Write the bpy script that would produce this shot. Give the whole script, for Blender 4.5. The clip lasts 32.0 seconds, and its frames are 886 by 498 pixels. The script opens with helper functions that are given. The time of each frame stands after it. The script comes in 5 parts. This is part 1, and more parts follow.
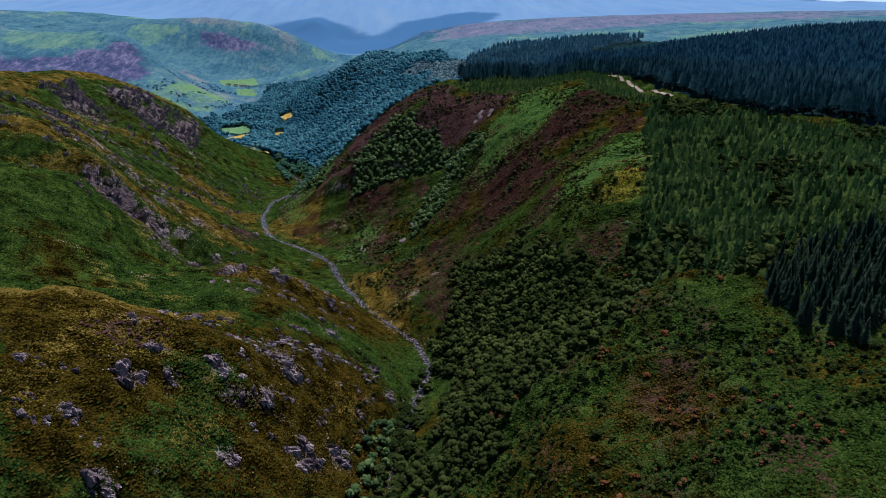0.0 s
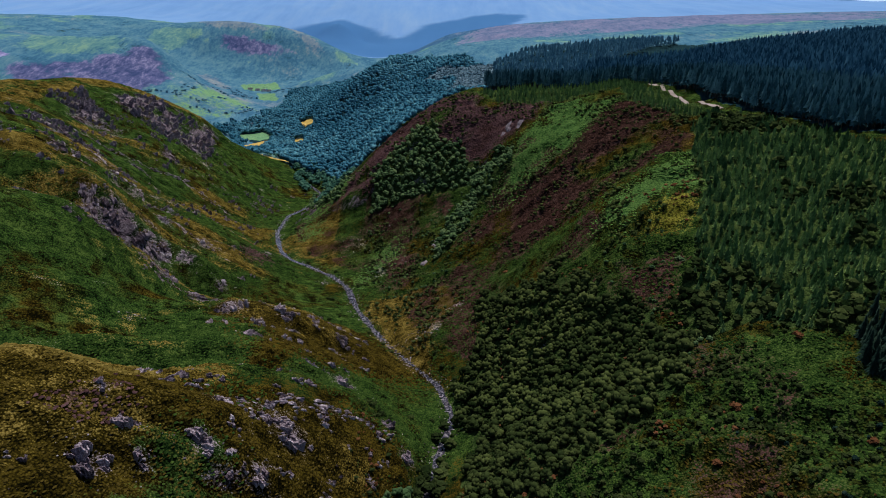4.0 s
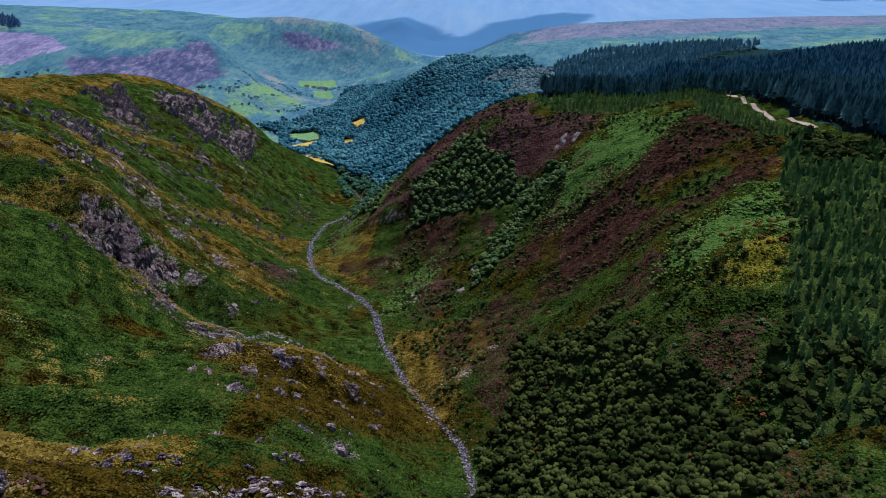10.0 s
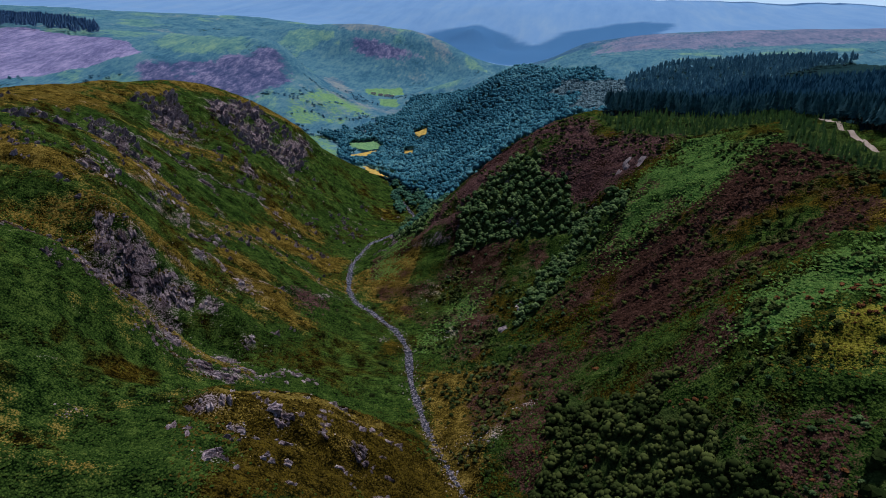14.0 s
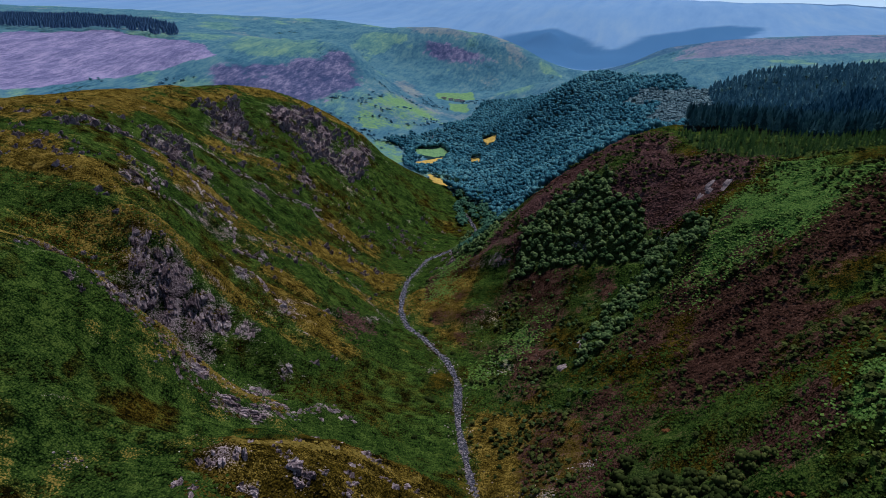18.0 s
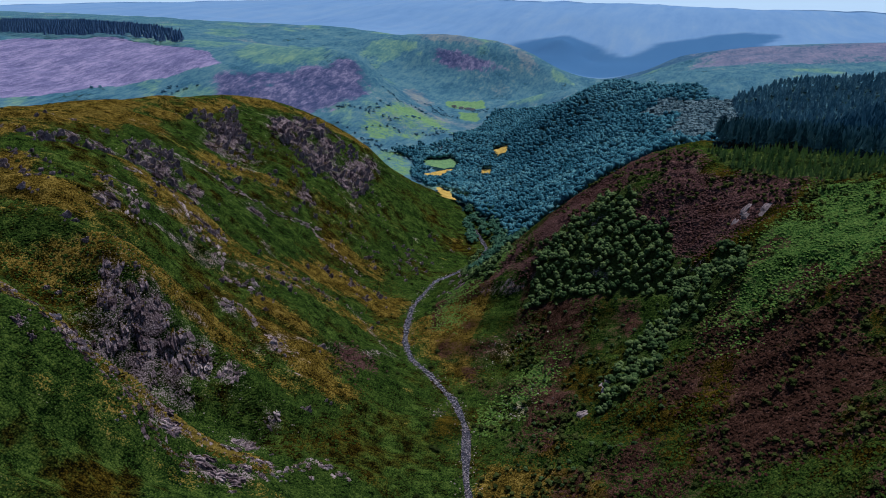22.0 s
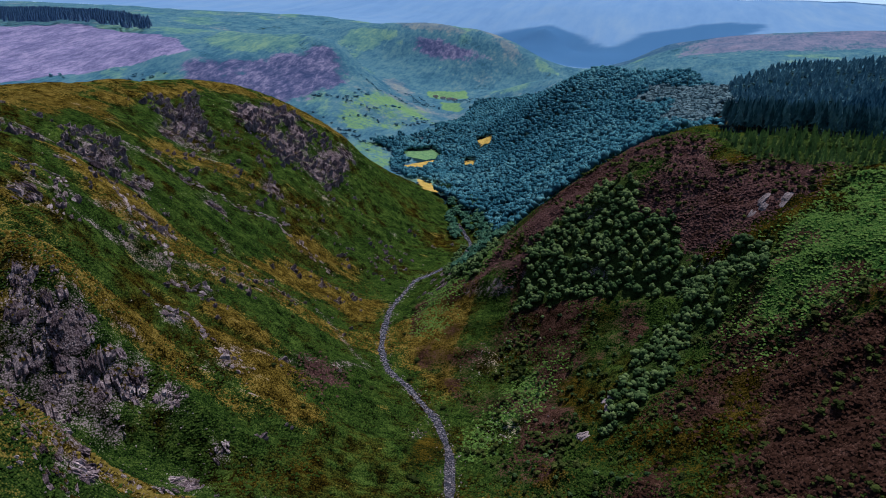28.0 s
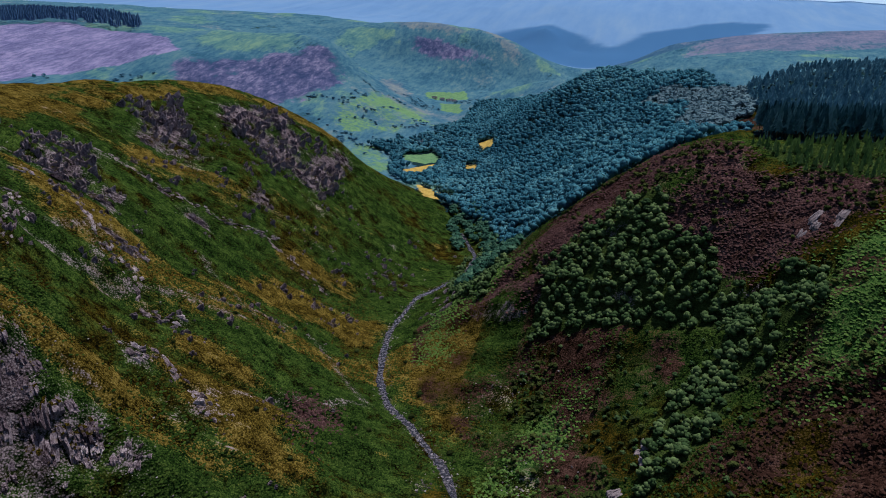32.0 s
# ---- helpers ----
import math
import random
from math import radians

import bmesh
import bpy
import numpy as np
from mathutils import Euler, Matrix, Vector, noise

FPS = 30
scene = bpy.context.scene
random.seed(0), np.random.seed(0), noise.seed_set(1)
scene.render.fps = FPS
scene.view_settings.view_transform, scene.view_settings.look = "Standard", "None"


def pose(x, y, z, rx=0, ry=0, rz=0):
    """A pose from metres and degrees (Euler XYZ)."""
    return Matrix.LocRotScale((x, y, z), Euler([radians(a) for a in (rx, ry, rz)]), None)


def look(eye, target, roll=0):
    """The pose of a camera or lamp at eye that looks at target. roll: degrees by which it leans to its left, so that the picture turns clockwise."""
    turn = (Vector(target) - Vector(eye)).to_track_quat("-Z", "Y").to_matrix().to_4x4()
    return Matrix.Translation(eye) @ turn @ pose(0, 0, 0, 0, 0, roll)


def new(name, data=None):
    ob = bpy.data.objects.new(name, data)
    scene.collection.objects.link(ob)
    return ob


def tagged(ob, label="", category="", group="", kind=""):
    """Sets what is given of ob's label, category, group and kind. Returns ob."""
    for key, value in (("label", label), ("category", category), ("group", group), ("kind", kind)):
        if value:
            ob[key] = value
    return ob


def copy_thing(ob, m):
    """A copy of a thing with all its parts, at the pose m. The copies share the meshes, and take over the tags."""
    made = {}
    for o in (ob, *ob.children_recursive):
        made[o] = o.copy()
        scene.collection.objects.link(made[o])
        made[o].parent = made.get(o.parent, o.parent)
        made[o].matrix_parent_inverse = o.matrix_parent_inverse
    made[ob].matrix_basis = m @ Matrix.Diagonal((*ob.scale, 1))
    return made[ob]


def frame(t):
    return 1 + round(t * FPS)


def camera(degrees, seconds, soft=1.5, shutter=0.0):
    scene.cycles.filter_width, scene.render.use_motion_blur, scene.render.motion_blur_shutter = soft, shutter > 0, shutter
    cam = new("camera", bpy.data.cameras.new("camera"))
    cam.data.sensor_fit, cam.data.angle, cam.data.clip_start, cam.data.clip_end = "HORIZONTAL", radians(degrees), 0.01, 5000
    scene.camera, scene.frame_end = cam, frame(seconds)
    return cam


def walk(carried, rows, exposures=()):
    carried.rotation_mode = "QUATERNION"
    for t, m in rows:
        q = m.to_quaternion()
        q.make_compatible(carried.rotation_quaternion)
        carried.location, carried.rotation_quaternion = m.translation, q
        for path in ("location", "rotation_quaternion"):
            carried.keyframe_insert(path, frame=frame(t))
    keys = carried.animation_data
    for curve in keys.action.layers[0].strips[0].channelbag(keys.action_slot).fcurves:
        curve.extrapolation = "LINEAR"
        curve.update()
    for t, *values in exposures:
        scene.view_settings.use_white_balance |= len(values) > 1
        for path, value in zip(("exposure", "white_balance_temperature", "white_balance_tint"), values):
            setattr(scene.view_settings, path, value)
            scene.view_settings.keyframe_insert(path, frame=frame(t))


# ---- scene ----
# ---- camera: a drone that follows the valley down ----
cam = camera(65.38, 32.0, soft=1.0)
PATH = [
    (0, pose(0.00, 0.00, 400.00, 67.740, -0.121, 0.050)),
    (0.5, pose(-0.11, 8.79, 399.91, 67.713, -0.111, 0.204)),
    (1, pose(-0.20, 17.30, 399.82, 67.737, 0.023, 1.448)),
    (1.5, pose(-0.28, 25.36, 399.75, 67.796, 0.097, 2.095)),
    (2, pose(-0.41, 32.87, 399.70, 67.832, 0.152, 2.057)),
    (2.5, pose(-0.57, 39.62, 399.64, 67.802, 0.203, 2.022)),
    (3, pose(-0.79, 45.96, 399.58, 67.826, 0.183, 2.007)),
    (3.5, pose(-1.03, 52.19, 399.51, 67.831, 0.215, 1.975)),
    (5.5, pose(-2.05, 77.43, 398.88, 67.963, 0.183, 2.612)),
    (6, pose(-1.59, 83.89, 398.63, 67.956, 0.142, 3.108)),
    (6.5, pose(-0.93, 90.31, 398.35, 67.921, 0.120, 3.673)),
    (7, pose(0.09, 96.64, 398.02, 67.921, 0.014, 4.225)),
    (7.5, pose(1.61, 102.86, 397.62, 67.797, -0.061, 4.756)),
    (8, pose(3.47, 108.99, 397.17, 67.709, -0.175, 4.813)),
    (8.5, pose(5.41, 114.97, 396.69, 67.700, -0.198, 4.833)),
    (9, pose(7.38, 120.96, 396.19, 67.724, -0.234, 4.871)),
    (9.5, pose(9.36, 127.15, 395.69, 67.724, -0.256, 5.233)),
    (10, pose(11.35, 133.74, 395.20, 67.706, -0.077, 7.336)),
    (10.5, pose(13.46, 141.16, 394.76, 67.722, -0.041, 8.617)),
    (11, pose(15.64, 149.38, 394.35, 67.801, -0.115, 8.808)),
    (11.5, pose(17.70, 158.15, 394.01, 67.819, -0.137, 9.499)),
    (12, pose(19.46, 166.69, 393.73, 67.839, -0.147, 10.953)),
    (12.5, pose(20.90, 174.59, 393.48, 67.904, -0.096, 12.379)),
    (13, pose(22.11, 181.90, 393.27, 68.029, -0.072, 12.614)),
    (13.5, pose(23.17, 188.87, 393.09, 68.149, -0.141, 12.949)),
    (15.5, pose(24.44, 213.17, 393.05, 68.571, -0.018, 16.408)),
    (16, pose(24.11, 219.33, 393.14, 68.512, 0.026, 17.876)),
    (16.5, pose(23.66, 225.49, 393.23, 68.469, -0.018, 19.217)),
    (17, pose(23.07, 231.55, 393.31, 68.479, 0.013, 19.486)),
    (17.5, pose(22.29, 237.53, 393.36, 68.500, 0.055, 19.533)),
    (18, pose(21.27, 243.49, 393.37, 68.442, 0.083, 19.586)),
    (18.5, pose(19.98, 249.50, 393.33, 68.478, 0.108, 19.628)),
    (19, pose(18.42, 255.55, 393.23, 68.541, 0.097, 19.713)),
    (19.5, pose(16.62, 261.63, 393.07, 68.637, 0.159, 19.800)),
    (20, pose(14.62, 267.74, 392.84, 68.733, 0.197, 19.920)),
    (20.5, pose(12.46, 273.90, 392.55, 68.819, 0.163, 20.066)),
    (21, pose(10.17, 280.13, 392.13, 68.864, 0.179, 20.185)),
    (21.5, pose(7.80, 286.42, 391.58, 68.891, 0.139, 20.309)),
    (22, pose(5.48, 292.57, 390.77, 68.960, 0.113, 20.449)),
    (22.5, pose(3.40, 298.39, 389.66, 69.062, 0.079, 20.582)),
    (23, pose(1.80, 303.55, 388.21, 69.084, 0.028, 20.650)),
    (23.5, pose(0.71, 307.75, 386.46, 69.085, -0.043, 20.499)),
    (24, pose(0.03, 311.03, 384.48, 68.943, -0.161, 20.018)),
    (24.5, pose(-0.57, 313.83, 382.39, 68.987, -0.168, 19.792)),
    (25, pose(-1.37, 316.88, 380.31, 68.971, -0.182, 19.677)),
    (25.5, pose(-2.38, 320.33, 378.29, 68.973, -0.163, 19.496)),
    (27.5, pose(-9.85, 341.26, 372.13, 68.553, -0.032, 19.064)),
    (28, pose(-12.15, 347.44, 371.00, 68.457, -0.016, 19.004)),
    (28.5, pose(-14.44, 353.70, 369.91, 68.393, 0.015, 18.950)),
    (29, pose(-16.73, 360.01, 368.87, 68.364, 0.019, 18.917)),
    (29.5, pose(-19.12, 366.37, 367.88, 68.361, 0.043, 18.882)),
    (30, pose(-21.68, 372.62, 366.95, 68.407, 0.049, 18.862)),
    (30.5, pose(-24.58, 378.77, 366.12, 68.410, 0.040, 18.844)),
    (31, pose(-27.82, 384.85, 365.39, 68.404, -0.005, 18.803)),
    (31.5, pose(-31.34, 390.85, 364.76, 68.432, -0.075, 18.790)),
    (32, pose(-35.01, 396.85, 364.16, 68.483, -0.077, 18.790)),
]
# the drone's own exposure drifts a little on the way
STOPS = [(0, 0.44), (6, 0.48), (7, 0.56), (8, 0.60), (10, 0.60), (11, 0.52), (12, 0.30), (13, 0.22), (19, 0.22), (25, 0.24),
         (27.5, 0.36), (30, 0.36), (31, 0.28), (32, 0.24)]
walk(cam, PATH, [(t, stops, 6400, 19) for t, stops in STOPS])

# ---- daylight: a veiled afternoon sun under a thin overcast ----
SUN_ELEVATION, SUN_TURN = 67.0, 16.0
world = bpy.data.worlds.new("sky")
scene.world = world
world.use_nodes = True
wn = world.node_tree.nodes
sky = wn.new("ShaderNodeTexSky")
sky.sky_type, sky.sun_disc = "NISHITA", False
sky.sun_elevation, sky.sun_rotation = radians(SUN_ELEVATION), radians(SUN_TURN)
sky.air_density, sky.dust_density, sky.ozone_density = 1.0, 0.6, 1.5
wn["Background"].inputs["Strength"].default_value = 0.056
world.node_tree.links.new(sky.outputs["Color"], wn["Background"].inputs["Color"])
sun_data = bpy.data.lights.new("sun", "SUN")
sun_data.energy, sun_data.angle, sun_data.color = 3.4, radians(7), (1.0, 0.94, 0.86)
sun = new("sun", sun_data)
SUN_WAY = Vector((math.sin(radians(SUN_TURN)) * math.cos(radians(SUN_ELEVATION)),
                  math.cos(radians(SUN_TURN)) * math.cos(radians(SUN_ELEVATION)), math.sin(radians(SUN_ELEVATION))))
sun.matrix_world = look(SUN_WAY * 1000, (0, 0, 0))

# ---- materials ----
def start_material(name, rough=0.9):
    m = bpy.data.materials.new(name)
    m.use_nodes = True
    b = m.node_tree.nodes["Principled BSDF"]
    b.inputs["Roughness"].default_value = rough
    b.inputs["Specular IOR Level"].default_value = 0.0
    return m, m.node_tree.nodes, m.node_tree.links, b


def noise_tex(n, links, scale, detail=4.0, rough=0.6, stretch=None):
    """Noise at a scale in lumps per metre of world space."""
    geo = n.new("ShaderNodeNewGeometry")
    t = n.new("ShaderNodeTexNoise")
    t.inputs["Scale"].default_value, t.inputs["Detail"].default_value = scale, detail
    t.inputs["Roughness"].default_value = rough
    if stretch:
        v = n.new("ShaderNodeVectorMath")
        v.operation = "MULTIPLY"
        v.inputs[1].default_value = stretch
        links.new(geo.outputs["Position"], v.inputs[0])
        links.new(v.outputs[0], t.inputs["Vector"])
    else:
        links.new(geo.outputs["Position"], t.inputs["Vector"])
    return t.outputs["Fac"]


def ramp(n, links, fac, stops):
    r = n.new("ShaderNodeValToRGB")
    el = r.color_ramp.elements
    while len(el) < len(stops):
        el.new(0.5)
    for e, (p, c) in zip(el, stops):
        e.position, e.color = p, (*c, 1)
    links.new(fac, r.inputs["Fac"])
    return r.outputs["Color"]


def mixed(n, links, fac, a, b, mode="MIX"):
    m = n.new("ShaderNodeMix")
    m.data_type, m.blend_type = "RGBA", mode
    for sock, value in ((m.inputs["Factor"], fac), (m.inputs["A"], a), (m.inputs["B"], b)):
        if isinstance(value, (int, float)):
            sock.default_value = value
        elif isinstance(value, tuple):
            sock.default_value = (*value, 1)
        else:
            links.new(value, sock)
    return m.outputs["Result"]


def math_node(n, links, op, a, b=0.0, clamp=False):
    m = n.new("ShaderNodeMath")
    m.operation, m.use_clamp = op, clamp
    for sock, value in zip(m.inputs, (a, b)):
        if isinstance(value, (int, float)):
            sock.default_value = value
        else:
            links.new(value, sock)
    return m.outputs[0]


def bumped(n, links, b, fac, distance, strength=1.0):
    k = n.new("ShaderNodeBump")
    k.inputs["Distance"].default_value, k.inputs["Strength"].default_value = distance, strength
    links.new(fac, k.inputs["Height"])
    links.new(k.outputs["Normal"], b.inputs["Normal"])


def surface(name, dark, mid, light, big=0.05, fine=0.8, rough=0.9, bump=0.4, island=0.0, stretch=None, spread=0.0):
    """A natural surface with stains at one scale and grain at another; island: variation from piece to piece."""
    m, n, links, b = start_material(name, rough)
    large = noise_tex(n, links, big, 4, 0.6)
    grain = noise_tex(n, links, fine, 5, 0.7, stretch)
    fac = math_node(n, links, "ADD", math_node(n, links, "MULTIPLY", large, 0.5), math_node(n, links, "MULTIPLY", grain, 0.5))
    if island:
        geo = n.new("ShaderNodeNewGeometry")
        k = math_node(n, links, "MULTIPLY", math_node(n, links, "SUBTRACT", geo.outputs["Random Per Island"], 0.5), island)
        fac = math_node(n, links, "ADD", fac, k)
    if spread:
        info = n.new("ShaderNodeObjectInfo")
        k = math_node(n, links, "MULTIPLY", math_node(n, links, "SUBTRACT", info.outputs["Random"], 0.5), spread)
        fac = math_node(n, links, "ADD", fac, k)
    links.new(ramp(n, links, fac, [(0.3, dark), (0.5, mid), (0.7, light)]), b.inputs["Base Color"])
    bumped(n, links, b, grain, bump)
    return m


def ledged_rock(name, dark, mid, light, turf, level=0.98):
    """Split rock: purple-grey with pale lichen, cracks down its length, and turf where it lies flat enough to hold soil."""
    m, n, links, b = start_material(name, 0.9)
    large, streaks = noise_tex(n, links, 0.10, 4, 0.6), noise_tex(n, links, 0.55, 5, 0.75, (1.0, 1.0, 0.35))
    fleck = noise_tex(n, links, 1.6, 3, 0.7)
    info = n.new("ShaderNodeObjectInfo")
    fac = math_node(n, links, "ADD", math_node(n, links, "MULTIPLY", large, 0.25), math_node(n, links, "MULTIPLY", streaks, 0.45))
    fac = math_node(n, links, "ADD", fac, math_node(n, links, "MULTIPLY", fleck, 0.30))
    fac = math_node(n, links, "ADD", fac, math_node(n, links, "MULTIPLY", math_node(n, links, "SUBTRACT", info.outputs["Random"], 0.5), 0.14))
    stone = ramp(n, links, fac, [(0.38, dark), (0.5, mid), (0.63, light)])
    geo = n.new("ShaderNodeNewGeometry")
    sep = n.new("ShaderNodeSeparateXYZ")
    links.new(geo.outputs["True Normal"], sep.inputs[0])
    flat = math_node(n, links, "ADD", sep.outputs["Z"], math_node(n, links, "MULTIPLY", math_node(n, links, "SUBTRACT", large, 0.5), 0.9))
    flat = math_node(n, links, "MULTIPLY", math_node(n, links, "SUBTRACT", flat, level), 9.0, True)
    grass = ramp(n, links, fleck, list(zip((0.37, 0.5, 0.63), turf)))
    links.new(mixed(n, links, flat, stone, grass), b.inputs["Base Color"])
    bumped(n, links, b, streaks, 1.0)
    return m


def foliage(name, dark, mid, light, island=0.22, gloss=0.75):
    """Leaves: tint by tree (attribute), by clump and by grain."""
    m, n, links, b = start_material(name, gloss)
    at = n.new("ShaderNodeAttribute")
    at.attribute_name = "tint"
    geo = n.new("ShaderNodeNewGeometry")
    info = n.new("ShaderNodeObjectInfo")
    fac = math_node(n, links, "MULTIPLY", math_node(n, links, "SUBTRACT", geo.outputs["Random Per Island"], 0.5), island)
    fac = math_node(n, links, "ADD", fac, at.outputs["Fac"])
    fac = math_node(n, links, "ADD", fac, math_node(n, links, "MULTIPLY", info.outputs["Random"], 0.3))
    fac = math_node(n, links, "ADD", fac, math_node(n, links, "MULTIPLY", noise_tex(n, links, 0.6, 3), 0.3))
    links.new(ramp(n, links, fac, [(0.25, dark), (0.6, mid), (1.0, light)]), b.inputs["Base Color"])
    return m


BRACKEN = [(0.002, 0.007, 0.002), (0.016, 0.038, 0.008), (0.060, 0.104, 0.021)]
GOLD = [(0.012, 0.009, 0.002), (0.072, 0.055, 0.010), (0.205, 0.158, 0.040)]
# heather lifted lighter and mauve: the purple hill's haze is mixed in
HEATHER = [(0.013, 0.007, 0.007), (0.070, 0.039, 0.039), (0.165, 0.098, 0.096)]
FERN = [(0.007, 0.030, 0.007), (0.032, 0.088, 0.021), (0.092, 0.172, 0.042)]
MEADOW = [(0.040, 0.044, 0.006), (0.105, 0.108, 0.014), (0.190, 0.182, 0.030)]
# near spur's heather: darker brown, without the haze mixed into HEATHER
BROWN_HEATHER = [(0.007, 0.004, 0.003), (0.033, 0.017, 0.013), (0.094, 0.053, 0.043)]
TURF = [(0.003, 0.003, 0.001), (0.023, 0.018, 0.003), (0.080, 0.061, 0.009)]
ROCK = [(0.010, 0.008, 0.010), (0.080, 0.064, 0.076), (0.270, 0.235, 0.255)]

BARE_ROCK = [(0.022, 0.017, 0.021), (0.185, 0.150, 0.174), (0.520, 0.470, 0.505)]

MAT = {
    "rock": ledged_rock("weathered_rock", *BARE_ROCK, TURF),
    "hill_rock": ledged_rock("shaded_hill_rock", (0.010, 0.007, 0.010), (0.108, 0.086, 0.104), (0.340, 0.298, 0.332), TURF, 0.80),
    "pale_rock": surface("pale_slab", (0.10, 0.085, 0.095), (0.21, 0.185, 0.20), (0.38, 0.34, 0.36), big=0.2, fine=1.3, bump=0.5),
    "stone": surface("loose_stone", (0.04, 0.034, 0.038), (0.12, 0.105, 0.115), (0.32, 0.29, 0.31), big=0.3, fine=2.0, island=0.5),
    "gravel": surface("track_gravel", (0.18, 0.15, 0.13), (0.29, 0.25, 0.22), (0.42, 0.38, 0.34), big=0.15, fine=2.0, bump=0.15),
    "bark": surface("bark", (0.03, 0.024, 0.018), (0.07, 0.055, 0.042), (0.14, 0.12, 0.10), big=0.5, fine=4.0),
    "bracken": foliage("bracken_fronds", *BRACKEN),
    "fern": foliage("bright_fern_fronds", *FERN),
    "heather": foliage("heather_sprigs", *HEATHER),
    "brown_heather": foliage("dark_heather_sprigs", *BROWN_HEATHER),
    "grass": foliage("tussock_grass", *[tuple(0.30 * (p + q) for p, q in zip(a, b)) for a, b in zip(GOLD, TURF)]),
    "pale_grass": foliage("pale_crest_grass", (0.036, 0.028, 0.006), (0.105, 0.084, 0.019), (0.220, 0.178, 0.052)),
    "birch": foliage("birch_leaves", (0.004, 0.010, 0.003), (0.022, 0.035, 0.011), (0.060, 0.082, 0.024)),
    "copse_leaf": foliage("dusky_birch_leaves", (0.011, 0.031, 0.013), (0.042, 0.083, 0.033), (0.104, 0.164, 0.066)),
    # oak leaves with the valley's blue haze painted into the colour
    "oak": foliage("hazed_oak_leaves", (0.011, 0.066, 0.100), (0.038, 0.150, 0.208), (0.105, 0.280, 0.318)),
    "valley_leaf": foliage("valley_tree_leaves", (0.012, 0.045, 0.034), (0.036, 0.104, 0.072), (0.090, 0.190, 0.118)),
    # far trees and the grey birches: leaf colours tinted with haze blue
    "hazed_leaf": foliage("hazed_tree_leaves", (0.044, 0.135, 0.210), (0.075, 0.200, 0.285), (0.125, 0.260, 0.330)),
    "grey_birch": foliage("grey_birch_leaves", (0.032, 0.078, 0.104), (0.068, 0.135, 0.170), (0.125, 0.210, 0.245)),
    # mature spruce is lighter and bluer than the near clump, for haze
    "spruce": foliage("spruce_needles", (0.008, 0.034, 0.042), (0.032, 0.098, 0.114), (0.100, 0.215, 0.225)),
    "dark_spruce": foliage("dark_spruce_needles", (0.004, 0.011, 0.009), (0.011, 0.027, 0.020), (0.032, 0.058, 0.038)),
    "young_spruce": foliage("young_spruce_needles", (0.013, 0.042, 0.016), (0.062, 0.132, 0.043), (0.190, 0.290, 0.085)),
    # far spruce block: needles tinted with haze blue
    "hazed_far_spruce": foliage("hazed_far_needles", (0.026, 0.078, 0.165), (0.046, 0.115, 0.220), (0.078, 0.155, 0.270)),
    # paler, bluer copy of the spruce needles, with haze in the colour
    "hazed_back_spruce": foliage("hazed_back_needles", (0.016, 0.066, 0.100), (0.050, 0.145, 0.196), (0.120, 0.265, 0.315)),
    "rusty": foliage("rusty_leaves", (0.05, 0.022, 0.010), (0.11, 0.05, 0.022), (0.17, 0.085, 0.04)),
    "render": surface("lime_wash", (0.55, 0.53, 0.50), (0.72, 0.70, 0.66), (0.82, 0.80, 0.76), big=0.6, fine=3.0, bump=0.02),
    "slate": surface("roof_slate", (0.05, 0.05, 0.06), (0.10, 0.10, 0.12), (0.17, 0.17, 0.19), big=0.6, fine=3.0, bump=0.05),
    "glass": surface("window_glass", (0.02, 0.02, 0.025), (0.03, 0.03, 0.035), (0.05, 0.05, 0.06), rough=0.1, bump=0.0),
}


